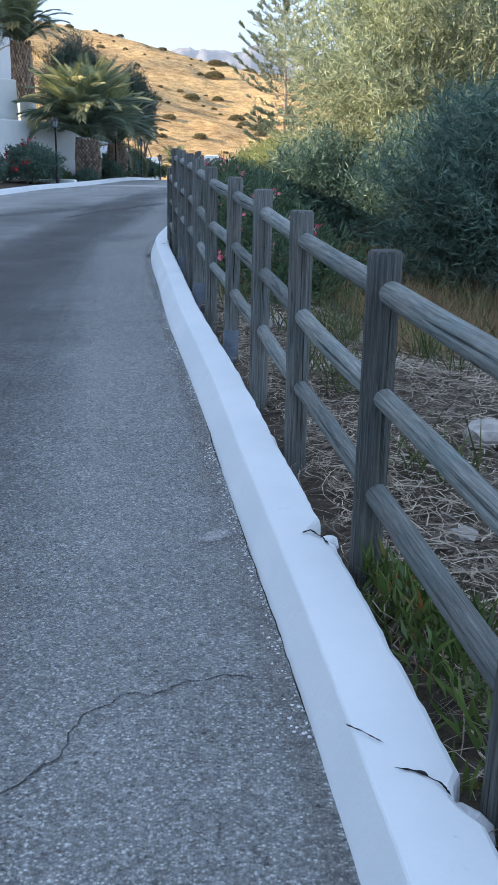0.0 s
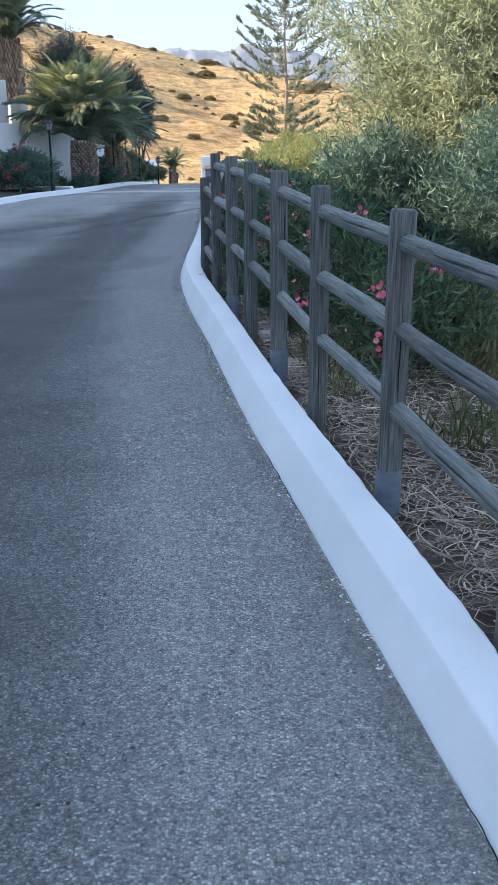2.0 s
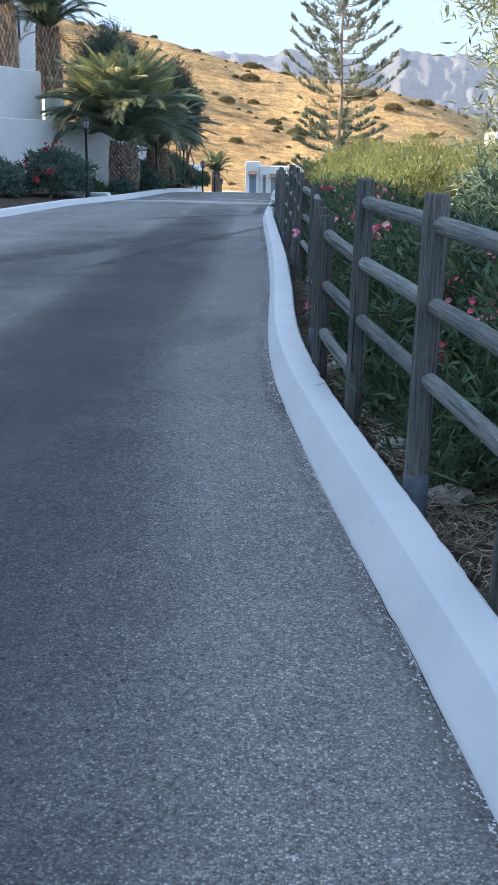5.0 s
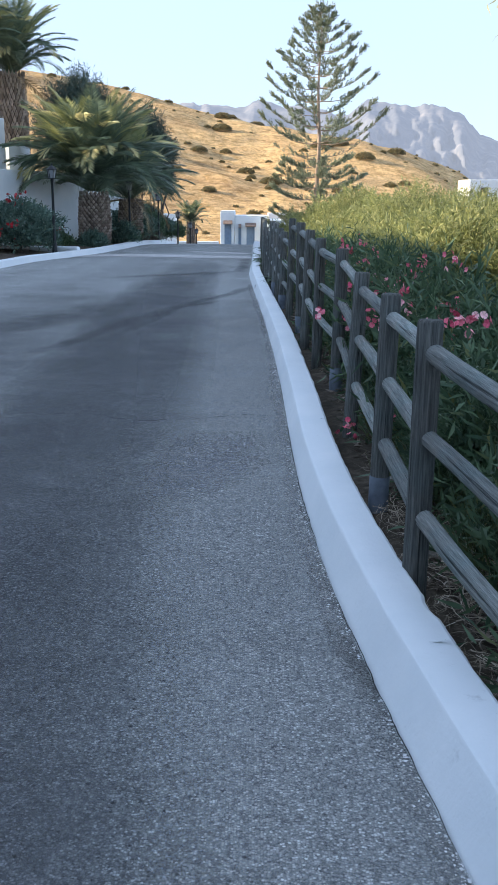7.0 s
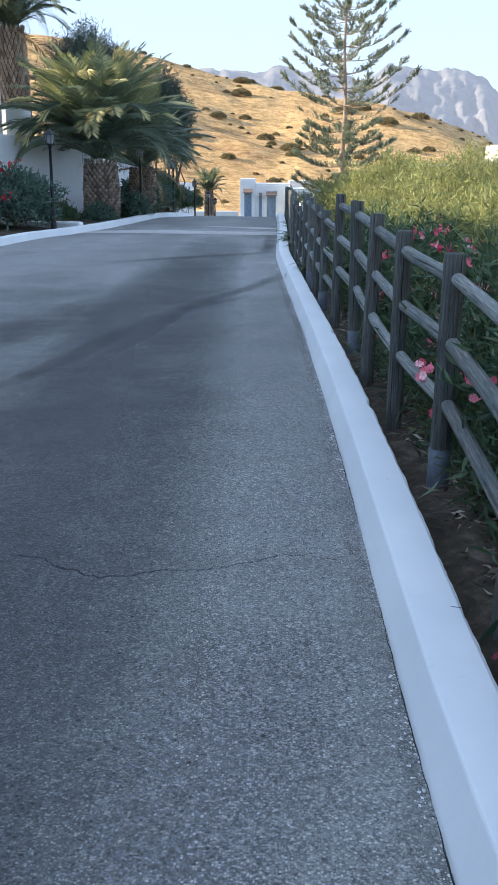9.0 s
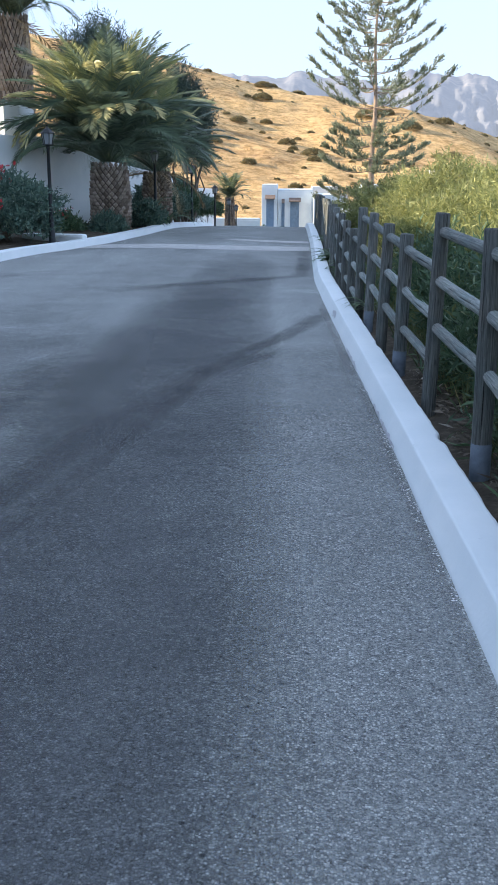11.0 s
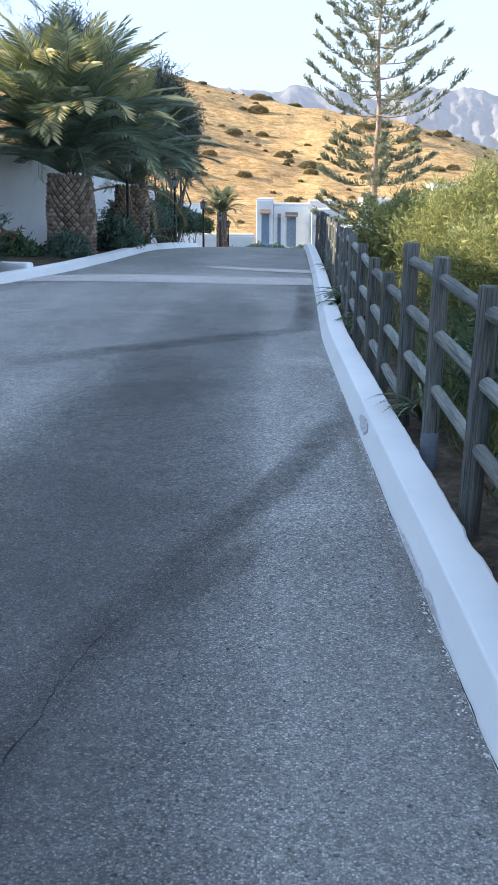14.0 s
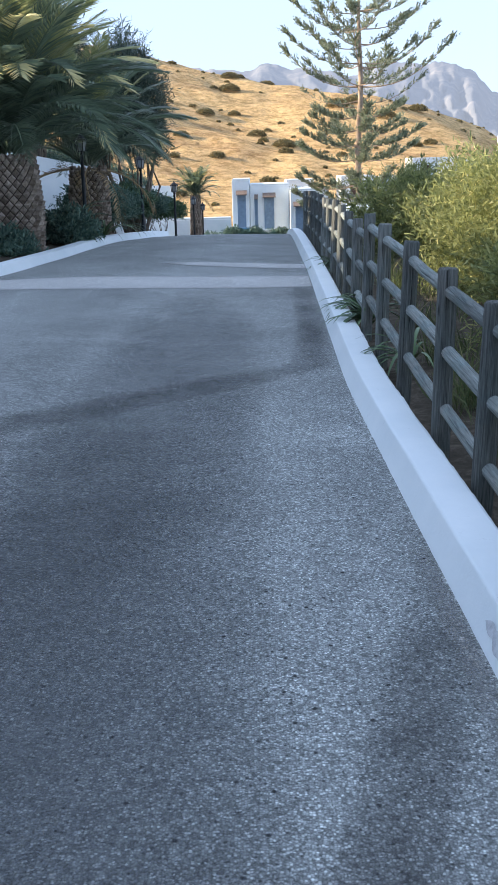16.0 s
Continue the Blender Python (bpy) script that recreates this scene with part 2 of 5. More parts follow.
# ---------------------------------------------------------------- ground, road, kerbs
def litter_ground_material():
    n = Nodes("dry_ground", 0.95, 0.1)
    near = n.ramp(n.noise(7, 8, 0.75, dist=0.6), (0.3, (0.036, 0.030, 0.024)), (0.5, (0.085, 0.070, 0.053)), (0.68, (0.18, 0.15, 0.115)))
    far = n.ramp(n.noise(0.045, 9, 0.72, dist=1.5), (0.28, (0.36, 0.23, 0.12)), (0.42, (0.62, 0.405, 0.20)), (0.58, (0.79, 0.54, 0.265)), (0.76, (0.84, 0.62, 0.34)))
    scrub = n.ramp(n.noise(0.5, 9, 0.88), (0.44, G(1.08)), (0.55, (0.66, 0.62, 0.54)), (0.66, (0.36, 0.36, 0.31)))
    far = n.mix(1.0, far, scrub, "MULTIPLY")
    sep = n.t.nodes.new("ShaderNodeSeparateXYZ")
    n.t.links.new(n.co, sep.inputs[0])
    f = n.ramp(n.math("MULTIPLY", sep.outputs[1], 0.005), (0.48, G(0)), (0.6, G(1)))
    n.color(n.mix(f, near, far))
    relief = n.mix(f, n.mix(1.0, n.noise(5, 8, 0.75), G(0.05), "MULTIPLY"), n.mix(1.0, n.noise(0.16, 10, 0.72, dist=0.8), G(2.6), "MULTIPLY"))
    n.bump(relief, 0.9, 1.0)
    return n.mat


M_GROUND = litter_ground_material()


def build_ground():
    xs = np.concatenate([-np.geomspace(1600, 110, 12), np.arange(-105, -15.5, 3.0), np.arange(-15, 12.01, 0.5), np.arange(14, 90, 3.0), np.geomspace(95, 1600, 14)])
    ys = np.concatenate([-np.geomspace(1200, 15, 12), np.arange(-14, 50, 0.6), np.arange(50, 110, 3.0), np.arange(110, 440, 3.0), np.geomspace(450, 6000, 18)])
    verts = [(x, y, ground_z(x, y)) for y in ys for x in xs]
    w = len(xs)
    faces = [(j * w + i, j * w + i + 1, (j + 1) * w + i + 1, (j + 1) * w + i) for j in range(len(ys) - 1) for i in range(w - 1)]
    tagged(mesh_object("ground", verts, faces, M_GROUND, smooth=True), "dry earth bank, valley and sunlit ochre hillside", "ground", kind="structure")


def build_road():
    ys = np.concatenate([np.arange(-12, 50, 0.4), np.arange(50, 100.1, 2)])
    verts, faces, m = [], [], 9
    for y in ys:
        a, b = left_x(min(y, 60)) - 0.05, kerb_x(min(y, 60)) + 0.03
        for k in range(m):
            f = k / (m - 1)
            x = a + (b - a) * f
            verts.append((x, y, road_z(y) + 0.004 + 0.05 * math.sin(math.pi * f) * (1 - f) + 0.006 * noise.noise(Vector((x, y, 0)) * 0.8)))
    for j in range(len(ys) - 1):
        for k in range(m - 1):
            i = j * m + k
            faces.append((i, i + 1, i + m + 1, i + m))
    tagged(mesh_object("road", verts, faces, M_ASPHALT, smooth=True), "worn grey asphalt lane with coarse pale aggregate", "road", kind="structure")


def kerb_strip(name, xf, side, y0, y1, width, height, step, mat, seed, chips=()):
    """A cast kerb: sloping face, rounded arris, flat top; foot line xf(y), body on the given side."""
    def profile(h, y=0.0):
        a = interp(y, [0, 2, 5, 9, 14, 17, 40], [0.05, 0.06, 0.078, 0.09, 0.068, 0.058, 0.06])
        return [(-0.005, -0.12), (0.0, 0.0), (a * 0.5, h * 0.47), (a - 0.004, h * 0.94), (a, h * 0.975), (a + 0.005, h * 0.995), (a + 0.012, h), (width * 0.6, h + 0.004), (width - 0.018, h), (width - 0.006, h - 0.008), (width, h - 0.025), (width + 0.005, -0.14)]
    prof = profile(0.1)
    ys = np.arange(y0, y1 + step / 2, step)
    verts, faces, n = [], [], len(prof)
    for y in ys:
        t = (xf(y + 0.1) - xf(y - 0.1)) / 0.2
        nx, ny = 1 / math.hypot(1, t), -t / math.hypot(1, t)
        for k, (u, z) in enumerate(profile(height(y), y)):
            v = Vector((seed, y * 1.0, u * 6))
            du = 0.003 * noise.noise(v * 0.9) + (0.003 * noise.noise(v * 9) if k < 2 or k > 8 else 0.001 * noise.noise(v * 6))
            dz = 0.003 * noise.noise(v * 0.8) + 0.001 * noise.noise(v * 9)
            if k >= n - 3:
                du += 0.004 * noise.noise(v * 4.3) + 0.005 * noise.noise(v * 17)
            if k >= n - 5:
                du -= sum(dep * max(0.0, 1 - (abs(y - yc) / hl) ** 2) for yc, hl, dep in chips)
            verts.append((xf(y) + side * (u + du) * nx, y + side * (u + du) * ny, road_z(y) + z + (dz if 0 < k < n - 1 else 0)))
    for j in range(len(ys) - 1):
        for k in range(n - 1):
            i = j * n + k
            f = (i, i + 1, i + n + 1, i + n)
            faces.append(f if side < 0 else f[::-1])
    faces.append(tuple(range(n)))
    faces.append(tuple(range((len(ys) - 1) * n, len(ys) * n))[::-1])
    ob = mesh_object(name, verts, faces, mat, smooth=True)
    ob.data.set_sharp_from_angle(angle=radians(11))
    return ob


build_ground()
build_road()
tagged(kerb_strip("kerb_right", kerb_x, 1, -12, 60, 0.24, lambda y: interp(y, [0, 5, 9, 11, 13.5, 15.5, 40], [0.115, 0.13, 0.155, 0.18, 0.175, 0.14, 0.13]), 0.04, M_WHITE, 3.1, ((2.97, 0.09, 0.055), (1.60, 0.07, 0.035), (2.2, 0.06, 0.008), (4.15, 0.05, 0.007), (5.0, 0.04, 0.007), (8.3, 0.05, 0.007), (10.3, 0.06, 0.007), (12.9, 0.1, 0.014), (18.9, 0.12, 0.015), (21.7, 0.1, 0.02), (24.8, 0.15, 0.015))), "whitewashed concrete kerb with chipped, worn edges", "kerb", kind="structure")
tagged(kerb_strip("kerb_left", left_x, -1, -12, 52, 0.30, lambda y: 0.15, 0.2, M_WHITE, 8.7), "whitewashed concrete kerb along the planted verge", "kerb", kind="structure")


# ---------------------------------------------------------------- wooden fence
# place along y and top of every post
POSTS = [(-3.1, 0.90), (-1.9, 0.93), (-0.7, 0.95), (0.5, 0.97), (1.66, 1.0), (2.82, 1.03), (4.02, 1.07), (5.16, 1.11), (6.32, 1.14), (7.52, 1.18), (8.66, 1.23), (9.92, 1.27), (10.97, 1.30), (12.3, 1.32),
         (13.28, 1.08), (14.45, 1.07), (16.05, 1.06), (17.7, 1.13), (18.8, 1.17), (20.1, 1.21), (21.37, 1.26), (22.8, 1.28),
         (24.1, 1.08), (25.3, 1.10), (26.4, 1.15), (27.45, 1.17), (28.6, 0.89), (29.5, 0.94), (30.7, 0.99), (31.9, 1.03), (33.1, 1.05),
         (34.3, 0.95), (35.5, 0.97), (36.7, 1.0), (37.9, 1.02), (39.1, 1.0), (40.3, 0.98), (41.5, 1.0), (42.7, 1.0), (43.9, 1.0), (45.1, 0.98), (46.3, 0.95), (47.5, 0.93)]
STEPS = {12.3: 0.30, 22.8: 0.24, 27.45: 0.30, 33.1: 0.1}     # the next bay hangs this much lower on that post
FEET = (6.32, 8.66, 10.97, 14.45, 17.7, 21.37, 24.1, 26.4)       # posts in a galvanised shoe
M_SHOE = plain("galvanised_steel", (0.12, 0.145, 0.175), 0.65, 0.4, 0.3, 12, 0.3)
FENCE_OFF = 0.315
SHIFT = {13.28: -0.05, 14.45: 0.03, 16.05: 0.07, 17.7: 0.12, 18.8: 0.045, 20.1: 0.02, 21.37: 0.06, 22.8: 0.02}
LEAN = {14.45: 0.03, 16.05: 0.06, 17.7: 0.015, 18.8: 0.015, 20.1: 0.035, 21.37: -0.02, 22.8: 0.02}


def post_mesh(bm, h, r, rng):
    sides, rings = 14, 7
    rows = []
    for j in range(rings + 1):
        z = -0.12 + (h + 0.12) * j / rings
        ring = []
        for k in range(sides):
            a = 2 * math.pi * k / sides
            rr = r * (1 + 0.05 * noise.noise(Vector((math.cos(a) * 1.5 + h * 9, math.sin(a) * 1.5, z * 2))))
            ring.append(bm.verts.new((rr * math.cos(a), rr * math.sin(a), z)))
        rows.append(ring)
    cut = rng.uniform(-0.05, 0.05)
    ring = [bm.verts.new((v.co.x * 0.86, v.co.y * 0.86, h + 0.010 + cut * v.co.x)) for v in rows[-1]]
    rows.append(ring)
    for j in range(len(rows) - 1):
        for k in range(sides):
            bm.faces.new((rows[j][k], rows[j][(k + 1) % sides], rows[j + 1][(k + 1) % sides], rows[j + 1][k]))
    bm.faces.new(rows[-1])
    return bm


def rail_mesh(bm, L, r, rng, lift):
    sides, rings = 12, 8
    rows = []
    bow = rng.uniform(-0.012, 0.012)
    ends = [(-0.02, 0.72)] + [(L * j / rings, 1.0) for j in range(rings + 1)] + [(L + 0.02, 0.72)]
    for z, s in ends:
        f = z / L
        ring = []
        for k in range(sides):
            a = 2 * math.pi * k / sides
            rr = r * s * (1 + 0.04 * noise.noise(Vector((math.cos(a) * 1.4 + L * 31, math.sin(a) * 1.4 + lift * 7, z * 1.6))))
            ring.append(bm.verts.new((rr * math.cos(a) + bow * math.sin(math.pi * f), rr * math.sin(a), z)))
        rows.append(ring)
    for j in range(len(rows) - 1):
        for k in range(sides):
            bm.faces.new((rows[j][k], rows[j][(k + 1) % sides], rows[j + 1][(k + 1) % sides], rows[j + 1][k]))
    bm.faces.new(rows[0][::-1])
    bm.faces.new(rows[-1])


def rail_split(rail, L, rng):
    """A long drying split along the side of a rail that faces the lane."""
    bm = bmesh.new()
    n, z0, ln = 14, rng.uniform(0.05, 0.35) * L, rng.uniform(0.35, 0.6) * L
    # the rail's own direction of the lane side, a little above the middle
    q = rail.matrix_local.to_3x3().inverted() @ Vector((-0.75, -0.25, rng.uniform(0.0, 0.75)))
    a0 = math.atan2(q.y, q.x)
    slip = rng.uniform(-0.25, 0.25)
    rows = []
    for k in range(n):
        f = k / (n - 1)
        w = (0.09 * math.sin(math.pi * f) ** 0.7 + 0.01) * rng.uniform(0.6, 1.2)
        a = a0 + slip * (f - 0.5) + 0.10 * noise.noise(Vector((L * 40, k * 0.6, z0)))
        r = 0.0352 + 0.0035
        rows.append([bm.verts.new((r * math.cos(a + sg * w), r * math.sin(a + sg * w), z0 + ln * f)) for sg in (-1, 1)])
    for u, v in zip(rows, rows[1:]):
        bm.faces.new((u[0], u[1], v[1], v[0]))
    part("split", bm, M_CRACK, rail)


M_CRACK = plain("dark_wood_crack", (0.02, 0.018, 0.016), 0.9, 0.1)


def build_fence():
    rng = random.Random(4)
    fence = empty("wooden_fence", pose(kerb_x(0) + FENCE_OFF, 0, 0))
    tagged(fence, "weathered grey-green round timber fence with three rails along the kerb", "fence")
    inv = fence.matrix_world.inverted()
    tops = []
    for y, top in POSTS:
        x = kerb_x(y) + FENCE_OFF + SHIFT.get(y, 0.0)
        base = Vector((x, y, 0.0))
        tip = Vector((x + LEAN.get(y, 0.025) + rng.uniform(-0.01, 0.015), y + rng.uniform(-0.02, 0.02), top))
        tops.append((base, tip))
        bm = bmesh.new()
        h = (tip - base).length
        pr = 0.049 * rng.uniform(0.95, 1.05)
        post_mesh(bm, h, pr, rng)
        q = (tip - base).to_track_quat("Z", "Y").to_matrix().to_4x4()
        ob = part("post", bm, M_POST, fence, smooth=False)
        for p in ob.data.polygons:
            p.use_smooth = len(p.vertices) == 4
        ob.matrix_local = inv @ Matrix.Translation(base) @ q @ pose(0, 0, 0, 0, 0, rng.uniform(0, 360))
        if y in FEET:
            bm = bmesh.new()
            v, f = tube([(0, 0, -0.05), (0, 0, 0.20), (0, 0, 0.202)], [pr * 1.05, pr * 1.05, pr], 16, False)
            vs = [bm.verts.new(p) for p in v]
            for fc in f:
                bm.faces.new([vs[i] for i in fc])
            shoe = part("metal_shoe", bm, M_SHOE, ob, "dull galvanised steel post shoe", True)
        # a split along the post
        bm = bmesh.new()
        z0, n = rng.uniform(0.15, 0.5) * h, 9
        a0 = rng.uniform(3.3, 4.9)
        ln = rng.uniform(0.3, 0.5) * h
        for k in range(n - 1):
            q4 = []
            for kk, sgn in ((k, -1), (k, 1), (k + 1, 1), (k + 1, -1)):
                w = 0.045 * math.sin(math.pi * kk / (n - 1)) + 0.004
                a = a0 + sgn * w + 0.10 * noise.noise(Vector((y, kk * 0.5, 0)))
                q4.append(bm.verts.new((0.0515 * math.cos(a), 0.0515 * math.sin(a), z0 + ln * kk / (n - 1))))
            bm.faces.new(q4)
        cr = part("split", bm, M_CRACK, fence)
        cr.matrix_local = inv @ Matrix.Translation(base) @ q
    for (b0, t0), (b1, t1), (y, _) in zip(tops, tops[1:], POSTS):
        drop = STEPS.get(y, 0.0)
        for off in (0.105, 0.41, 0.705):
            a = t0 + (b0 - t0).normalized() * (off + drop)
            c = t1 + (b1 - t1).normalized() * off
            d = c - a
            bm = bmesh.new()
            rail_mesh(bm, d.length, 0.034 * rng.uniform(0.93, 1.08), rng, off)
            ob = part("rail", bm, M_WOOD, fence, smooth=False)
            for p in ob.data.polygons:
                p.use_smooth = len(p.vertices) == 4
            ob.matrix_local = inv @ Matrix.Translation(a + Vector((0.012, 0, 0))) @ d.to_track_quat("Z", "Y").to_matrix().to_4x4()
            if y < 24:
                rail_split(ob, d.length, rng)


build_fence()


# ---------------------------------------------------------------- walls and houses on the far side
def prism(name, foot, z0, z1s, mat, parent=None, cap=0.02):
    """A wall run: foot is a list of (x, y) on one face, thick 0.3 m away from the lane, with a top that may slope."""
    bm = bmesh.new()
    pts = [Vector((x, y, 0)) for x, y in foot]
    rows = []
    for i, p in enumerate(pts):
        d = (pts[min(i + 1, len(pts) - 1)] - pts[max(i - 1, 0)]).normalized()
        nrm = Vector((-d.y, d.x, 0)) * 0.3
        z1 = z1s[i]
        rows.append([bm.verts.new(q) for q in ((p.x, p.y, z0), (p.x, p.y, z1 - cap), (p.x + nrm.x * 0.08, p.y + nrm.y * 0.08, z1), (p.x + nrm.x * 0.92, p.y + nrm.y * 0.92, z1), (p.x + nrm.x, p.y + nrm.y, z1 - cap), (p.x + nrm.x, p.y + nrm.y, z0))])
    for a, b in zip(rows, rows[1:]):
        for k in range(5):
            bm.faces.new((a[k], b[k], b[k + 1], a[k + 1]))
    bm.faces.new(rows[0])
    bm.faces.new(rows[-1][::-1])
    bmesh.ops.recalc_face_normals(bm, faces=bm.faces)
    return part(name, bm, mat, parent)


def arc(points, n=6):
    """A finer, rounded run through the given corners."""
    out = []
    P = [Vector((x, y, 0)) for x, y in points]
    for i in range(len(P) - 1):
        p0, p1, p2, p3 = P[max(i - 1, 0)], P[i], P[i + 1], P[min(i + 2, len(P) - 1)]
        for k in range(n):
            t = k / n
            v = 0.5 * ((2 * p1) + (p2 - p0) * t + (2 * p0 - 5 * p1 + 4 * p2 - p3) * t * t + (3 * p1 - p0 - 3 * p2 + p3) * t ** 3)
            out.append((v.x, v.y))
    out.append((P[-1].x, P[-1].y))
    return out


M_TERRACE = plain("terrace_soil", (0.2, 0.16, 0.11), 0.95, 0.1, 0.4, 3)
run = arc([(-12.0, -14), (-12.2, 10), (-12.0, 28), (-10.2, 38.5), (-8.5, 43.2), (-7.6, 46.0), (-8.1, 47.4)])
tagged(prism("wall_terrace", run, -0.2, [2.45 + 0.0 * y for x, y in run], M_WALL), "whitewashed curving retaining wall beside the road", "wall", kind="structure")
tagged(prism("wall_upper", [(-11.7, 35.9), (-9.5, 42.8)], 2.0, [4.05, 4.05], M_WALL), "whitewashed terrace parapet", "wall", kind="structure")
tagged(prism("wall_upper_end", [(-9.45, 43.05), (-9.2, 43.6), (-9.4, 46.0)], 2.0, [3.3, 3.3, 3.3], M_WALL), "whitewashed terrace parapet", "wall", kind="structure")
tagged(prism("wall_garden", [(-8.6, 49.0), (-7.7, 54.5), (-7.0, 60.0)], -0.9, [2.1, 1.75, 1.4], M_WALL), "whitewashed garden wall behind shrubs", "wall", kind="structure")
tagged(prism("wall_garden_low", [(-6.95, 60.5), (-6.5, 65), (-6.0, 70.0)], -2.5, [0.95, 0.9, 0.8], M_WALL), "lower whitewashed garden wall", "wall", kind="structure")


def slab(name, x0, x1, y0, y1, z0, z1, mat, parent=None, bevel=0.03):
    bm = bmesh.new()
    box(bm, x0, x1, y0, y1, z0, z1, bevel)
    return part(name, bm, mat, parent)


tagged(slab("terrace", -40, -12.4, -14, 34, -0.5, 2.35, M_TERRACE), "earth terrace behind the retaining wall", "terrace", kind="structure")
tagged(slab("terrace_upper", -40, -10.2, 34.05, 80, -0.5, 2.38, M_TERRACE), "earth terrace behind the retaining wall", "terrace", kind="structure")

tagged(slab("terrace_corner", -10.195, -9.55, 44.5, 60, -0.5, 2.375, M_TERRACE), "earth terrace behind the retaining wall", "terrace", kind="structure")

M_GLASS = plain("dark_glass", (0.03, 0.04, 0.05), 0.08, 0.6, 0.1)
M_BLUE = plain("blue_paint", (0.10, 0.28, 0.52), 0.5, 0.4, 0.2, 5)
M_DARKWOOD = plain("brown_shutter", (0.09, 0.06, 0.045), 0.6, 0.3, 0.3, 8)


def window(parent, x, y, z, w, h, axis, depth=0.12, shutter=None):
    """A window set in a reveal; axis x: it looks along +x, axis y: along -y."""
    def b(u0, u1, v0, v1, d0, d1, nm, mat, par, lab=""):
        bm = bmesh.new()
        if axis == "x":
            box(bm, x + d0, x + d1, y + u0, y + u1, z + v0, z + v1, 0.006)
        else:
            box(bm, x + u0, x + u1, y - d1, y - d0, z + v0, z + v1, 0.006)
        return part(nm, bm, mat, par, lab)
    win = b(-w / 2, w / 2, 0, h, -0.03, 0.012, "window", shutter or M_GLASS, parent)
    for u in (-w / 2, w / 2):
        b(u - 0.04, u + 0.04, 0, h, 0.0, 0.05, "frame", M_DARKWOOD if not shutter else shutter, win)
    for v in (0, h):
        b(-w / 2, w / 2, v - 0.035, v + 0.035, 0.0, 0.045, "frame", M_DARKWOOD if not shutter else shutter, win)
    b(-w / 2 - 0.1, w / 2 + 0.1, -0.09, -0.04, 0.0, 0.12, "sill", M_WALL, win)
    return win


def terrace_house(x0, x1, y0, y1, z0, z1, label):
    h = empty("house", pose((x0 + x1) / 2, (y0 + y1) / 2, z0))
    tagged(h, label, "house")
    inv = h.matrix_world.inverted()
    kids = []
    w = slab("wall", x0, x1, y0, y1, z0, z1, M_WALL, None, 0.05)
    kids.append(w)
    kids.append(slab("roof", x0 - 0.08, x1 + 0.08, y0 - 0.08, y1 + 0.08, z1 + 0.003, z1 + 0.28, M_WALL, None, 0.05))
    n = max(1, int((y1 - y0) // 3.4))
    for f in range(int((z1 - z0) // 2.9)):
        for i in range(n):
            kids.append(window(None, x1, y0 + (i + 0.5) * (y1 - y0) / n, z0 + 0.9 + 2.9 * f, 1.1, 1.25, "x"))
        kids.append(window(None, x1 - 1.6, y0, z0 + 0.9 + 2.9 * f, 1.1, 1.25, "y"))
    for k in kids:
        k.parent = h
        k.matrix_parent_inverse = inv
    return h


terrace_house(-24, -12.9, 46.5, 60, 2.36, 9.2, "white two-storey terrace house with brown window frames")
# unseen houses added to block the low sun; their heights set the shade line
terrace_house(-26, -14.5, 24, 36, 2.33, 5.75, "unseen white cubic house added to shade the lane")
terrace_house(-26, -14.5, 13.505, 23.995, 2.33, 6.1, "unseen white cubic house added to shade the lane")
terrace_house(-26, -14.5, -13, 13.5, 2.33, 9.2, "unseen white cubic house added to shade the lane")
# unseen houses added to close off the head of the lane
terrace_house(-24, -9, -44, -22, -0.1, 12.0, "unseen tall white house added at the head of the lane")
terrace_house(-7, 9, -44, -30, -0.1, 9.0, "unseen white house added across the head of the lane")


# ---------------------------------------------------------------- plants
def petal_material(name, a, b, c=None):
    n = Nodes(name, 0.6, 0.2)
    n.color(n.ramp(n.random(), (0.0, a), (0.7, b), (1.0, c or b)))
    return n.mat


M_BARK = plain("grey_bark", (0.16, 0.13, 0.10), 0.9, 0.15, 0.4, 9)
M_PINEBARK = plain("pine_bark", (0.36, 0.27, 0.20), 0.9, 0.15, 0.35, 5)
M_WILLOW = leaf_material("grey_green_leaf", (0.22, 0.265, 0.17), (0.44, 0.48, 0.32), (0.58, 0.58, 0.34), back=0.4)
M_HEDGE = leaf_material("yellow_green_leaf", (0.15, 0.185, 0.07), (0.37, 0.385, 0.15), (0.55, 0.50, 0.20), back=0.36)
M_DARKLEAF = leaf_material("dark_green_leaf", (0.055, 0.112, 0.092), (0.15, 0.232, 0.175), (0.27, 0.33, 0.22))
M_OLEANDER = leaf_material("oleander_leaf", (0.045, 0.09, 0.05), (0.12, 0.19, 0.10), (0.22, 0.22, 0.08))
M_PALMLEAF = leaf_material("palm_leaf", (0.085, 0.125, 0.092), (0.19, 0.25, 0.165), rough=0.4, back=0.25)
# lit copies of the palm leaf: sunlight put into the colour
M_PALMSUN = leaf_material("sunlit_palm_leaf", (0.20, 0.235, 0.11), (0.40, 0.41, 0.19), rough=0.4, back=0.3)
M_PALMGOLD = leaf_material("sunlit_palm_tip", (0.55, 0.50, 0.24), (0.78, 0.70, 0.36), rough=0.45, back=0.25)
M_PALMDRY = leaf_material("dry_palm_leaf", (0.22, 0.15, 0.08), (0.42, 0.30, 0.16), rough=0.7, back=0.1)
M_ARAUCARIA = leaf_material("araucaria_leaf", (0.13, 0.165, 0.11), (0.30, 0.33, 0.22), back=0.25)
M_PINK = petal_material("pink_petal", (0.72, 0.09, 0.17), (0.85, 0.25, 0.32), (0.88, 0.55, 0.56))
M_RED = petal_material("red_bract", (0.35, 0.02, 0.03), (0.55, 0.05, 0.06))
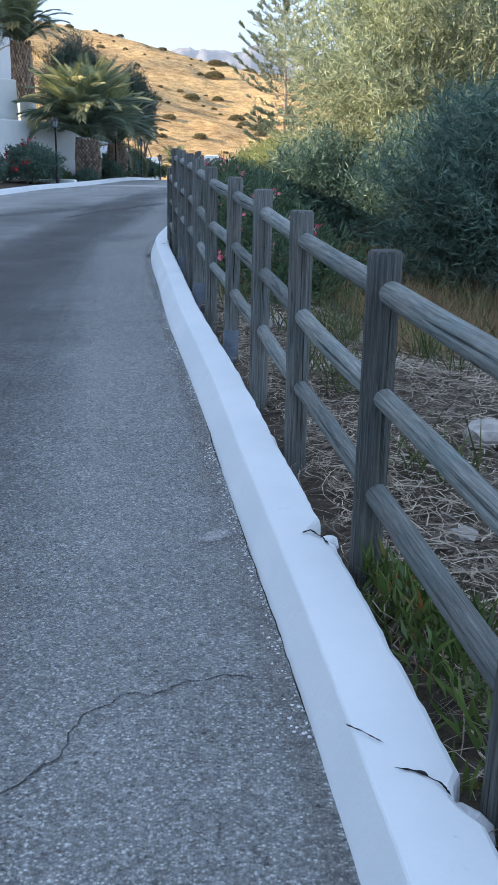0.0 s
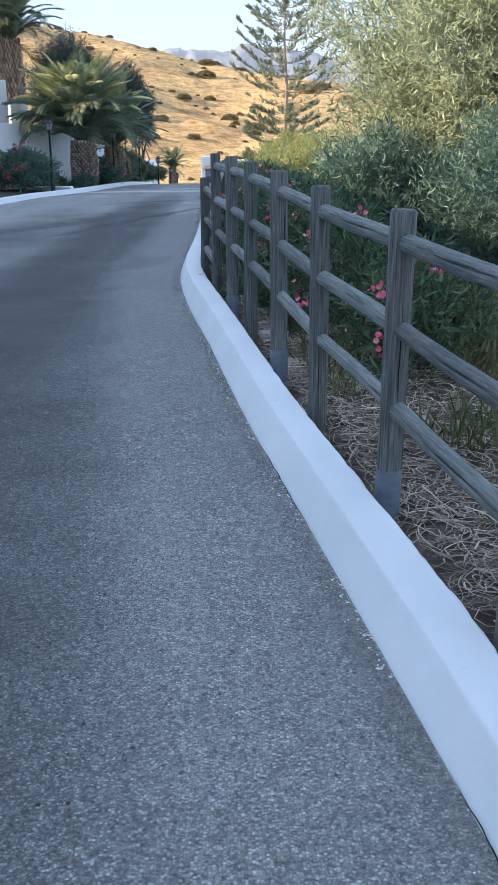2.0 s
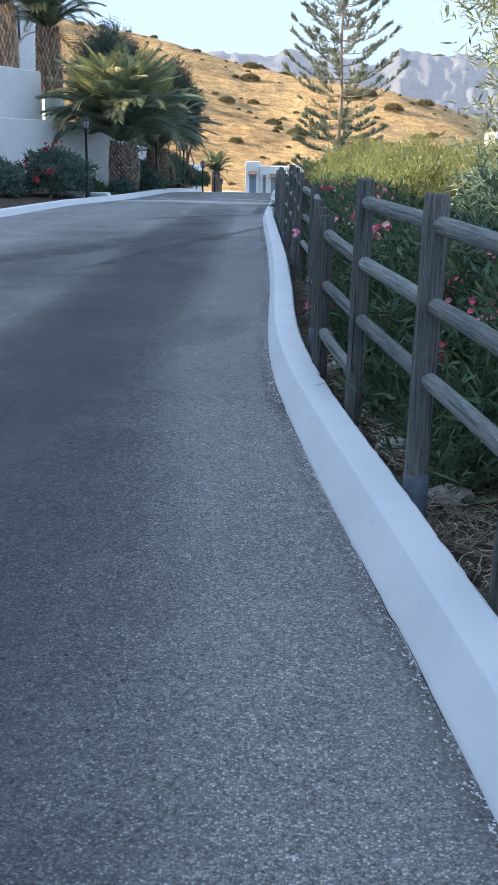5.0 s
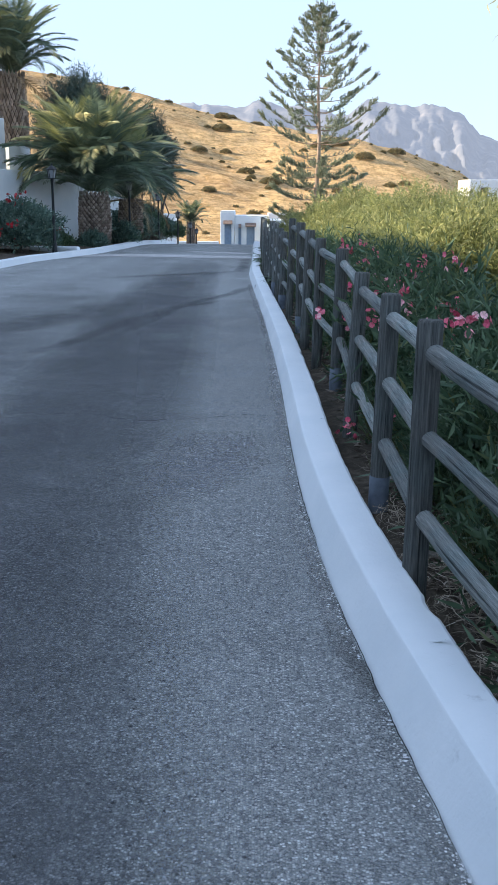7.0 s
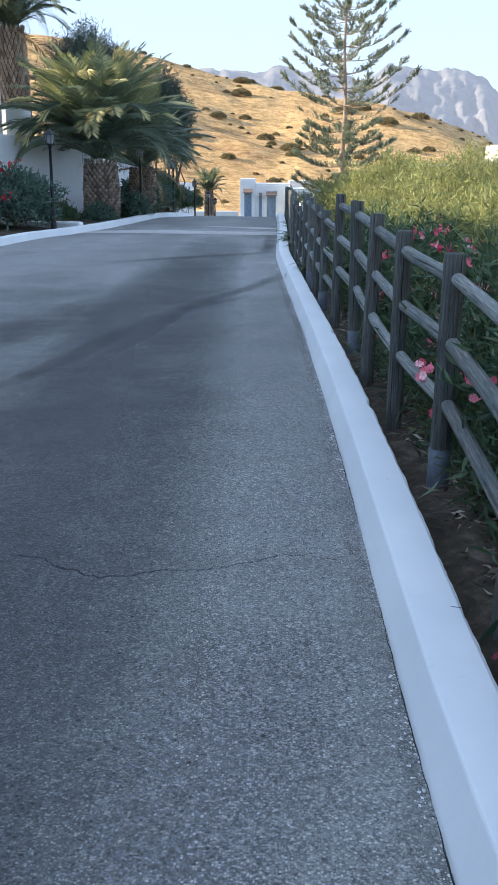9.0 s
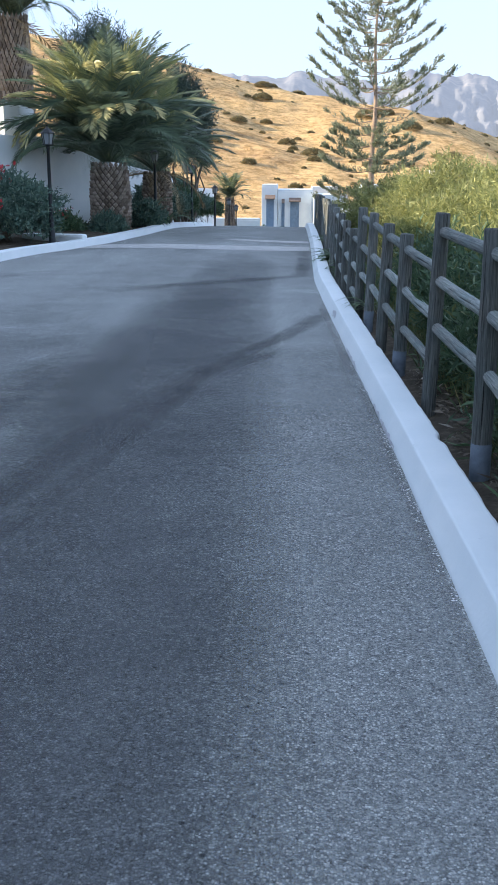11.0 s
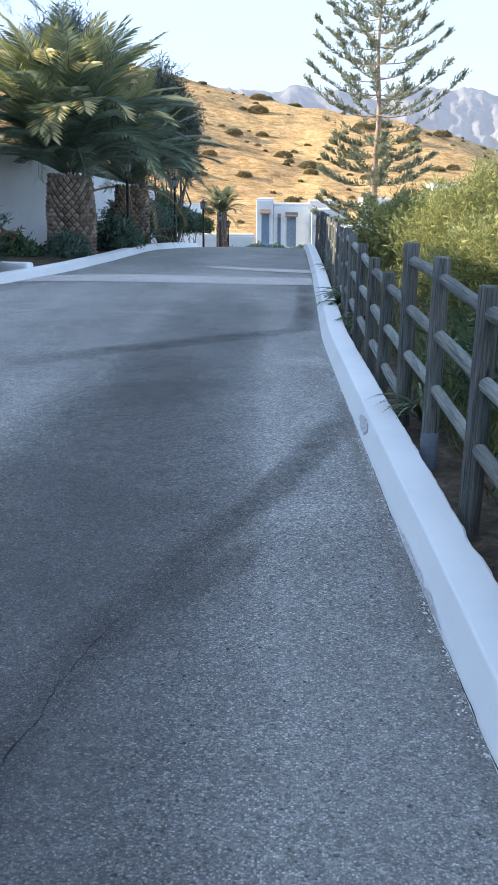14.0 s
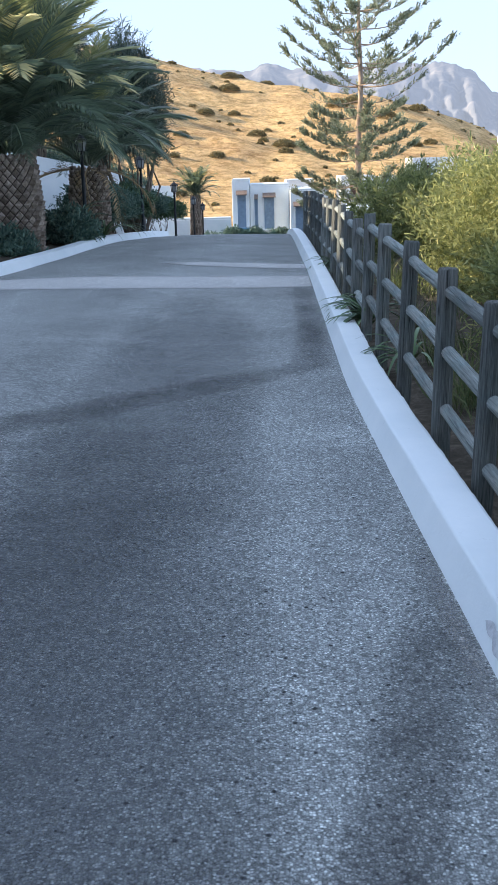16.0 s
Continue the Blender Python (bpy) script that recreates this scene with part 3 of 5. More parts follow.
M_ICE = leaf_material("iceplant_leaf", (0.055, 0.105, 0.028), (0.14, 0.20, 0.055), (0.38, 0.13, 0.05), rough=0.35, back=0.2)
M_STRAW = leaf_material("straw", (0.14, 0.11, 0.08), (0.50, 0.43, 0.33), (0.78, 0.72, 0.62), rough=0.8, back=0.05)
M_DEADLEAF = leaf_material("dead_leaf", (0.09, 0.075, 0.06), (0.26, 0.215, 0.17), (0.46, 0.42, 0.36), rough=0.8, back=0.05)
M_DRYGRASS = leaf_material("dry_grass_blade", (0.22, 0.15, 0.08), (0.42, 0.31, 0.17), rough=0.8, back=0.2)
M_GRASS = leaf_material("bank_grass", (0.055, 0.085, 0.03), (0.15, 0.17, 0.07), (0.40, 0.33, 0.17))
M_SCRUB = leaf_material("hill_scrub_leaf", (0.13, 0.12, 0.065), (0.27, 0.225, 0.115))


def unit(a):
    return a / np.maximum(np.linalg.norm(a, axis=-1, keepdims=True), 1e-9)


def leaves(base, direction, length, width, rng, curl=0.15):
    """Lance-shaped leaves, one quad each: base point, direction, length and width arrays."""
    k = len(base)
    d = unit(direction)
    side = unit(np.cross(d, rng.normal(size=(k, 3))))
    up = np.cross(side, d)
    L, W = length[:, None], width[:, None]
    tip = base + d * L - up * L * curl
    mid = base + d * L * 0.45 + up * L * curl * 0.2
    return np.stack([base, mid + side * W / 2, tip, mid - side * W / 2], 1)


def shoots(rng, n, centre, radii, shoot, per, leaf, width, up=0.6, droop=0.0, lo=0.45, flat=0.0, spread=0.75):
    """Leafy shoots that fill an uneven ellipsoid: leaf quads, and the shoots' ends."""
    u = unit(rng.normal(size=(n, 3)))
    u[:, 2] = np.where(u[:, 2] < flat, flat + 0.4 * np.abs(u[:, 2]), u[:, 2])
    lump = 1 + 0.16 * np.sin(u[:, 0] * 5 + centre[0]) * np.cos(u[:, 1] * 6 + centre[1]) + 0.12 * np.sin(u[:, 2] * 9 + centre[0] * 3 + u[:, 0] * 7)
    r = (lo + (1 - lo) * rng.random(n) ** 0.6) * lump
    start = np.array(centre) + u * r[:, None] * np.array(radii)
    d = unit(u * 0.7 + np.array([0, 0, up]) + rng.normal(size=(n, 3)) * 0.35)
    L = shoot * rng.uniform(0.6, 1.35, n)
    out = []
    for j in range(per):
        f = (j + rng.random(n)) / per
        p = start + d * (L * f)[:, None] - np.array([0, 0, 1]) * (droop * L * f * f)[:, None]
        ld = d * 0.75 + rng.normal(size=(n, 3)) * spread
        out.append(leaves(p, ld, leaf * rng.uniform(0.6, 1.25, n), width * rng.uniform(0.7, 1.3, n), rng))
    return np.concatenate(out), start, start + d * L[:, None]


def stems(rng, root, ends, r0, n, sides=5):
    """A few bent limbs from a root to chosen ends."""
    V, F = [], []
    for k in rng.choice(len(ends), n, replace=False):
        e = Vector(ends[k])
        a = Vector(root) + Vector((rng.normal() * r0 * 2, rng.normal() * r0 * 2, 0))
        m = a.lerp(e, 0.45) + Vector((rng.normal() * 0.1, rng.normal() * 0.1, 0.12)) * (e - a).length
        pts = [a, a.lerp(m, 0.55), m, m.lerp(e, 0.5) + Vector((0, 0, 0.03)), e]
        v, f = tube(pts, [r0, r0 * 0.75, r0 * 0.5, r0 * 0.3, r0 * 0.12], sides)
        o = len(V)
        V += v
        F += [tuple(i + o for i in q) for q in f]
    return V, F


def ground_here(x, y):
    return ground_z(x, y)


def shrub(name, x, y, radii, top, n, per, leaf, width, mat, label, cat, seed, shoot=0.35, up=0.6, trunk=0.03, limbs=9, droop=0.1, lo=0.45, group="", flat=-0.65):
    """A shrub or small tree on the ground: limbs, and a crown of single leaves."""
    rng = np.random.default_rng(seed)
    z0 = ground_here(x, y) - 0.03
    cz = top - radii[2]
    root = empty(name, pose(x, y, z0))
    tagged(root, label, cat, group)
    q, s, e = shoots(rng, n, (0, 0, cz - z0), radii, shoot, per, leaf, width, up, droop, lo, flat)
    q = q[q[:, :, 2].min(1) > 0.0]
    quads_object("crown", q, mat, root)
    v, f = stems(rng, (0, 0, 0), s[s[:, 2] > 0.2 * (top - z0)], trunk, limbs)
    mesh_object("stem", v, f, M_BARK, root, True)
    return root, s, e


def flower_mesh(name, mat, size, seed):
    """One open five-petalled flower, joined at its throat."""
    rng = random.Random(seed)
    V, F = [(0, 0, -size * 0.15)], []
    for k in range(5):
        a = 2 * math.pi * k / 5
        o = len(V)
        for da, r, z in ((-0.60, 0.62, 0.12), (-0.45, 1.0, 0.2 + rng.uniform(-0.1, 0.15)), (0.45, 1.0, 0.2 + rng.uniform(-0.1, 0.15)), (0.60, 0.62, 0.12)):
            V.append((size * r * math.cos(a + da), size * r * math.sin(a + da), size * z))
        F.append((0, o, o + 1, o + 2, o + 3))
    me = bpy.data.meshes.new(name)
    me.from_pydata(V, [], F)
    me.materials.append(mat)
    return me


def petals(root, spots, mesh, rng, n=9, spread=0.032):
    for p in spots:
        for k in range(n):
            c = Vector(p) + Vector(rng.normal(size=3)) * spread
            ob = new("flower", mesh)
            ob.parent = root
            out = Vector(rng.normal(size=3)) + Vector((-0.8, -0.8, 0.5))
            ob.matrix_local = Matrix.Translation(c) @ out.to_track_quat("Z", "Y").to_matrix().to_4x4()


# the big willow-leaved wattle and the bushes under it
shrub("wattle_tree", 3.5, 17.2, (2.5, 2.3, 2.35), 4.65, 17000, 9, 0.15, 0.020, M_WILLOW, "tall grey-green willow-leaved wattle tree, its crown sunlit", "tree", 11, 0.55, 0.7, 0.07, 22, 0.25, 0.5)
shrub("wattle_tree", 6.6, 19.5, (2.4, 2.2, 2.2), 4.35, 8500, 9, 0.16, 0.022, M_WILLOW, "grey-green willow-leaved wattle tree behind the fence", "tree", 12, 0.55, 0.7, 0.07, 18, 0.25, 0.5)
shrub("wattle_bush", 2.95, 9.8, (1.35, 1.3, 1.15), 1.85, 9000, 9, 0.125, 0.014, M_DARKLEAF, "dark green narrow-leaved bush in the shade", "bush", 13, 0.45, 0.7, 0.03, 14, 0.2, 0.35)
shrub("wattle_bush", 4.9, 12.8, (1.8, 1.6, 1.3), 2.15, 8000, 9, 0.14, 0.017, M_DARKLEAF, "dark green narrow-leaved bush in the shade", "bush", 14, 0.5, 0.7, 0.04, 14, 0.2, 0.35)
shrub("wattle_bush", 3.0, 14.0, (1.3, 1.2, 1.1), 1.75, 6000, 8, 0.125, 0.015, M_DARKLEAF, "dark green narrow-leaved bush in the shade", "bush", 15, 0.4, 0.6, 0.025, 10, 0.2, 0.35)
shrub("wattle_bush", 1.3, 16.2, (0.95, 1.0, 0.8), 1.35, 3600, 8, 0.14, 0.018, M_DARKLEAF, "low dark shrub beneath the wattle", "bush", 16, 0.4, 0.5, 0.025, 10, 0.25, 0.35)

# dark feathery trees behind the palms
M_FEATHER = leaf_material("dark_feathery_leaf", (0.055, 0.085, 0.07), (0.125, 0.165, 0.125), (0.25, 0.24, 0.14), back=0.2)
shrub("feathery_tree", -8.75, 53.4, (1.6, 1.3, 2.4), 6.35, 5200, 9, 0.26, 0.024, M_FEATHER, "dark feathery evergreen tree behind the date palm", "tree", 17, 0.7, 1.0, 0.08, 16, 0.1, 0.3)
shrub("feathery_tree", -6.35, 57.2, (1.05, 1.0, 2.3), 5.3, 3600, 9, 0.26, 0.024, M_FEATHER, "dark feathery evergreen tree by the garden wall", "tree", 18, 0.6, 1.0, 0.07, 14, 0.1, 0.3)

# hedge of willow-leaved bushes that follows the bank
HEDGE = [(0.6, 20.5, 0.9, 1.15), (2.2, 22.3, 1.3, 1.25), (0.7, 23.6, 0.9, 1.1), (4.2, 24.0, 1.7, 1.5), (2.0, 26.2, 1.3, 1.3), (0.6, 27.2, 0.9, 0.95), (6.5, 27.5, 2.0, 1.7),
         (3.8, 29.5, 1.6, 1.5), (1.5, 30.6, 1.2, 1.35), (0.75, 32.6, 1.0, 1.12), (5.8, 33.0, 1.9, 1.7), (2.4, 34.2, 1.5, 1.75), (1.0, 36.2, 1.2, 1.6), (4.3, 37.6, 1.8, 1.7), (1.8, 39.5, 1.5, 1.6),
         (0.6, 42.5, 1.2, 1.2), (7.5, 38.5, 2.1, 1.8), (3.4, 43.0, 1.8, 1.4), (6.3, 45.0, 2.0, 1.6), (9.6, 33.5, 2.3, 1.9), (9.5, 43.0, 2.3, 1.7)]
for i, (x, y, r, top) in enumerate(HEDGE):
    near = y < 38 and x < 5
    shrub("hedge_bush", x, y, (r, r * 1.05, (top + 0.45) / 2 + 0.1), top, 4600 if near else 3000, 8, 0.105 if near else 0.14, 0.016 if near else 0.024, M_HEDGE, "grey-green willow-leaved bush, sunlit on top", "bush", 100 + i, 0.38, 0.75, 0.02, 9, 0.15, 0.45, "hedge behind the fence")

# oleanders pressed against the fence
PINK = [flower_mesh("flower", M_PINK, s, 3 + i) for i, s in enumerate((0.021, 0.024, 0.019))]
RED = flower_mesh("flower", M_RED, 0.05, 9)
OLEANDERS = [(9.2, 0.95, 0.48), (10.6, 0.80, 0.64), (11.9, 0.85, 0.82), (13.1, 0.8, 0.85), (14.5, 0.75, 0.8), (15.9, 0.72, 0.8), (17.2, 0.7, 0.88), (18.6, 0.72, 0.9), (20.0, 0.75, 0.82), (21.6, 0.8, 0.8), (23.2, 0.75, 0.85), (25.0, 0.75, 0.8), (27.2, 0.7, 0.75)]
for i, (y, off, top) in enumerate(OLEANDERS):
    x = kerb_x(y) + FENCE_OFF + off + 0.1
    ob, s, e = shrub("oleander", x, y, (0.46, 0.6, 0.5), top, 520, 8, 0.13, 0.019, M_OLEANDER, "green oleander shrub with pink flowers behind the fence", "shrub", 200 + i, 0.35, 0.8, 0.014, 10, 0.1, 0.3, "oleanders along the fence")
    rng = np.random.default_rng(900 + i)
    west = e[(e[:, 0] < 0.25) & (e[:, 2] > 0.15)]
    if y < 22:
        petals(ob, west[rng.choice(len(west), 11, replace=False)] + np.array([-0.06, 0, 0.0]), PINK[i % 3], rng)


# low dark growth between the kerb and the oleanders
for i, y in enumerate((11.6, 12.5, 13.5, 14.6, 15.4, 16.5, 17.3, 18.3, 19.4, 20.6, 22.0, 23.6)):
    x = kerb_x(y) + FENCE_OFF + 0.46 + 0.08 * math.sin(y * 7)
    shrub("low_shrub", x, y, (0.24, 0.52, 0.24), 0.30 + 0.1 * math.sin(y * 3), 260, 7, 0.13, 0.016, M_OLEANDER, "low dark green growth at the foot of the fence", "shrub", 260 + i, 0.26, 0.8, 0.008, 6, 0.15, 0.2, "growth along the fence")


# ---------------------------------------------------------------- palms
def frond_mesh(name, L, bend, mat, seed, pairs=44, leaf=0.5, wid=0.036, tip_mat=None, tip_from=1.1):
    """A feather frond along +x that arches down by bend (radians over its length)."""
    rng = np.random.default_rng(seed)
    n = 18
    pts, p, a = [], np.zeros(3), 0.0
    for i in range(n + 1):
        pts.append(p.copy())
        a = -bend * (i / n) ** 1.4
        p = p + np.array([math.cos(a), 0, math.sin(a)]) * L / n
    pts = np.array(pts)
    V, F = tube([tuple(q) for q in pts], [0.028 * (1 - 0.85 * i / n) for i in range(n + 1)], 4)
    s = np.linspace(0.1, 0.99, pairs)
    pos = np.stack([np.interp(s * n, np.arange(n + 1), pts[:, k]) for k in range(3)], 1)
    tan = unit(np.gradient(pos, axis=0))
    for sg in (-1, 1):
        ln = leaf * (0.45 + 0.75 * np.sin(np.pi * np.clip(s * 0.95 + 0.08, 0, 1)) ** 0.8) * rng.uniform(0.85, 1.1, pairs)
        nrm = np.cross(tan, [0, 1, 0])
        d = tan * (0.45 + 0.5 * s)[:, None] + np.array([0, sg, 0]) * 0.8 + np.stack([0 * s, 0 * s, 0.35 - 0.3 * s], 1) + rng.normal(size=(pairs, 3)) * 0.07
        d = unit(d)
        side = unit(np.cross(d, [0.0, 0.0, 1.0]) + 0.4 * np.array([0, 0, 1]))
        tip = pos + d * ln[:, None] - np.array([0, 0, 1]) * (ln * 0.18)[:, None]
        mid = pos + d * ln[:, None] * 0.45
        o = len(V)
        for k in range(pairs):
            V += [pos[k] - side[k] * wid * 0.25, mid[k] - side[k] * wid / 2, tip[k], mid[k] + side[k] * wid / 2]
            F.append((o + 4 * k, o + 4 * k + 1, o + 4 * k + 2, o + 4 * k + 3))
    me = bpy.data.meshes.new(name)
    me.from_pydata([tuple(v) for v in V], [], F)
    me.materials.append(mat)
    if tip_mat:
        me.materials.append(tip_mat)
        for p in me.polygons:
            p.material_index = int(len(p.vertices) == 4 and p.index >= 4 * n + 2 and s[(p.index - 4 * n - 2) % pairs] > tip_from)
    return me


def scaly_trunk(root, h, r0, r1, seed, mat, rows=18, around=19):
    """A stout palm trunk clad in diamond-shaped stubs of old leaf bases."""
    rng = random.Random(seed)
    rad = lambda f: r0 + (r1 - r0) * f + 0.10 * r0 * math.sin(math.pi * f)
    v, f = tube([(0, 0, h * i / 8 - 0.05) for i in range(9)], [rad(i / 8) * 0.93 for i in range(9)], 18)
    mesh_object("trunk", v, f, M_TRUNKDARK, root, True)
    V, F = [], []
    dz = h / rows
    for j in range(rows + 1):
        for k in range(around):
            a = 2 * math.pi * (k + 0.5 * (j % 2)) / around
            z = j * dz
            r = rad(min(1, j / rows))
            w = math.pi * r / around * 1.02
            ta, rd = Vector((-math.sin(a), math.cos(a), 0)), Vector((math.cos(a), math.sin(a), 0))
            c = rd * r + Vector((0, 0, z))
            out = r * rng.uniform(0.09, 0.16)
            o = len(V)
            V += [c - ta * w * 0.92, c - Vector((0, 0, dz * 0.85)), c + ta * w * 0.92, c + Vector((0, 0, dz * 0.85)),
                  c - ta * w * 0.4 + rd * out, c + rd * out - Vector((0, 0, dz * 0.15)), c + ta * w * 0.4 + rd * out, c + rd * out * 1.25 + Vector((0, 0, dz * 0.5))]
            F += [(o, o + 1, o + 5, o + 4), (o + 1, o + 2, o + 6, o + 5), (o + 2, o + 3, o + 7, o + 6), (o + 3, o, o + 4, o + 7), (o + 4, o + 5, o + 6, o + 7)]
    mesh_object("scaly_bark", V, F, mat, root)


# shade in the gaps between scales, put into a near-black trunk colour
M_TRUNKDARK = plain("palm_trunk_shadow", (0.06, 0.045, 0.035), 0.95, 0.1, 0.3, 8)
nn = Nodes("palm_scale", 0.9, 0.15)
nn.color(nn.mix(1.0, nn.ramp(nn.island(), (0.0, (0.17, 0.13, 0.10)), (1.0, (0.44, 0.36, 0.29))), nn.ramp(nn.noise(14, 4), (0.3, G(0.7)), (0.7, G(1.15))), "MULTIPLY"))
nn.bump(nn.noise(40, 4), 0.5, 0.01)
M_SCALE = nn.mat

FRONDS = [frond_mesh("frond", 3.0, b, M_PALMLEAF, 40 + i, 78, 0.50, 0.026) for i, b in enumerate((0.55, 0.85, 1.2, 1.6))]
# upper fronds and frond tips with sunlight painted into their leaves
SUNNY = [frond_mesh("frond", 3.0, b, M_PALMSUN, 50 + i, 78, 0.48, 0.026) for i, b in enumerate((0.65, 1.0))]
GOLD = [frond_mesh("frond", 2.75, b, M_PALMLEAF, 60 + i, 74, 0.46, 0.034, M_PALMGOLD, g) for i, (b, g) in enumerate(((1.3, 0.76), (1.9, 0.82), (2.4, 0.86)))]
DRY = [frond_mesh("dry_frond", 2.3, 1.3, M_PALMDRY, 70, 30, 0.4)]


def palm(x, y, z, h, r0, r1, size, n, seed, label, gold=6, dry=4, tilt=(0, 0)):
    rng = random.Random(seed)
    root = empty("palm_tree", pose(x, y, z, tilt[0], tilt[1], 0))
    tagged(root, label, "palm tree", "palms beside the road")
    scaly_trunk(root, h, r0, r1, seed, M_SCALE)
    for i in range(n + gold + dry):
        f = (i + 0.5) / n
        az = i * 2.399963 + rng.uniform(-0.25, 0.25)
        if i < n:
            el = math.radians(88 - 60 * f ** 1.25) + rng.uniform(-0.08, 0.08)
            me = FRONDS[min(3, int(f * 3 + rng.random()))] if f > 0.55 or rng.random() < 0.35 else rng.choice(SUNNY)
            s = size * rng.uniform(0.86, 1.08) * (0.82 + 0.18 * math.sin(math.pi * min(1, f * 1.2)))
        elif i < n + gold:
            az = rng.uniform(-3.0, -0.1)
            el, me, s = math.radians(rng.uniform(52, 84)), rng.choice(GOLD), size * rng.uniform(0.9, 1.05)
        else:
            el, me, s = math.radians(rng.uniform(-25, 5)), DRY[0], size * rng.uniform(0.8, 1.0)
        ob = new("frond", me)
        ob.parent = root
        ob.matrix_local = Matrix.Translation((0, 0, h)) @ Matrix.Rotation(az, 4, "Z") @ Matrix.Rotation(-el, 4, "Y") @ Matrix.Translation((r1 * 0.4, 0, 0)) @ Matrix.Rotation(rng.uniform(-0.4, 0.4), 4, "X") @ Matrix.Scale(s, 4)
    return root


palm(-6.75, 43.1, 0.1, 1.65, 0.46, 0.42, 1.12, 128, 1, "stout date palm with a scaly trunk and a broad crown", 20, 0)
palm(-6.1, 47.6, 0.05, 1.5, 0.40, 0.36, 0.95, 66, 2, "second date palm with a dark crown behind the first", 4, 4)
palm(-10.08, 46.8, 2.36, 3.45, 0.44, 0.38, 0.92, 76, 3, "tall date palm on the upper terrace", 8, 3)
palm(-11.1, 44.4, 2.36, 3.9, 0.42, 0.36, 0.9, 60, 4, "tall date palm on the upper terrace", 4, 2)
palm(-5.75, 80, road_z(80) - 0.1, 3.0, 0.30, 0.25, 0.6, 46, 5, "small date palm beyond the crest of the lane", 4, 3)


# ---------------------------------------------------------------- araucaria
def pine_branch(root, rng, z, a, R, rise, lift, dense):
    """One upswept branch: a thin limb with cord-like sprays, fanned out towards its tip."""
    pts = np.array([(math.cos(a) * R * s, math.sin(a) * R * s, R * (rise * s - 0.10 * math.sin(math.pi * s) + lift * s ** 3)) for s in np.linspace(0, 1, 9)])
    V, F = tube([tuple(q) for q in pts], [0.026 * (1 - 0.8 * i / 8) * (0.5 + R / 5) for i in range(9)], 5)
    br = mesh_object("branch", V, F, M_PINEBARK, root, True)
    br.location = (0, 0, z)
    m = int((10 + 17 * R) * dense)
    s = np.clip(0.22 + 0.78 * rng.random(m) ** 0.7, 0, 1)
    s[: m // 5] = rng.uniform(0.93, 1.0, m // 5)
    # the sprays stand in knots along the limb, with gaps between
    s = np.where(s < 0.9, np.round(s * (3 + 2.2 * R)) / (3 + 2.2 * R) + rng.normal(size=m) * 0.012, s)
    p = np.stack([np.interp(s * 8, np.arange(9), pts[:, q]) for q in range(3)], 1)
    out = np.array([math.cos(a), math.sin(a), 0.0])
    sd = np.array([-math.sin(a), math.cos(a), 0.0]) * rng.choice([-1, 1], m)[:, None]
    d = unit(out * rng.uniform(0.2, 0.9, m)[:, None] + sd * rng.uniform(0.1, 0.9, m)[:, None] + np.array([0, 0, 1]) * rng.uniform(0.3, 1.1, m)[:, None])
    L = rng.uniform(0.22, 0.46, m)
    quads = []
    for rep in range(10):
        t = (rep + rng.random(m)) / 10
        q = p + d * (L * t)[:, None] + rng.normal(size=(m, 3)) * 0.014
        quads.append(leaves(q, d + rng.normal(size=(m, 3)) * 0.35, np.full(m, 0.13), np.full(m, 0.045), rng))
    quads_object("needles", np.concatenate(quads), M_ARAUCARIA, br)


def araucaria(x, y, z, top):
    rng = np.random.default_rng(5)
    root = empty("norfolk_pine", pose(x, y, z))
    tagged(root, "tall norfolk pine with open tiers of upturned branches", "pine tree")
    n, H = 16, top - z
    v, f = tube([(0.06 * math.sin(i), 0.05 * math.cos(i * 1.3), H * i / n) for i in range(n + 1)], [0.21 * (1 - 0.93 * i / n) for i in range(n + 1)], 10)
    mesh_object("trunk", v, f, M_PINEBARK, root, True)
    # open crown
    w = top - 8.2
    while w < top - 0.35:
        reach = interp(top - w, [0.3, 0.9, 2.9, 6.4, 8.2], [0.35, 0.7, 2.3, 3.6, 4.25])
        k, a0 = int(rng.integers(5, 8)), rng.random() * 6.28
        for b in range(k):
            pine_branch(root, rng, w - z + rng.normal() * 0.06, a0 + 6.283 * b / k + rng.normal() * 0.14, reach * rng.uniform(0.62, 1.06), rng.uniform(0.18, 0.40), 0.14, 1.1)
        w += interp(top - w, [0, 3, 8], [0.42, 0.62, 0.85])
    # a few thin half-bare branches under it
    for b in range(6):
        pine_branch(root, rng, top - 8.5 - 0.13 * b - z, rng.random() * 6.28, rng.uniform(1.6, 2.9), rng.uniform(0.05, 0.3), 0.1, 0.4)
    # dense lower skirts
    for w, reach, k in ((3.75, 2.4, 6), (3.1, 2.9, 7), (2.45, 3.1, 7), (1.75, 2.8, 6), (0.6, 3.2, 7), (0.0, 3.4, 7), (-0.7, 3.3, 7)):
        a0 = rng.random() * 6.28
        for b in range(k):
            pine_branch(root, rng, w - z, a0 + 6.283 * b / k + rng.normal() * 0.15, reach * rng.uniform(0.7, 1.05), rng.uniform(0.0, 0.16), 0.08, 1.5)


araucaria(2.55, 73.7, ground_z(2.55, 73.7) - 0.1, 13.3)


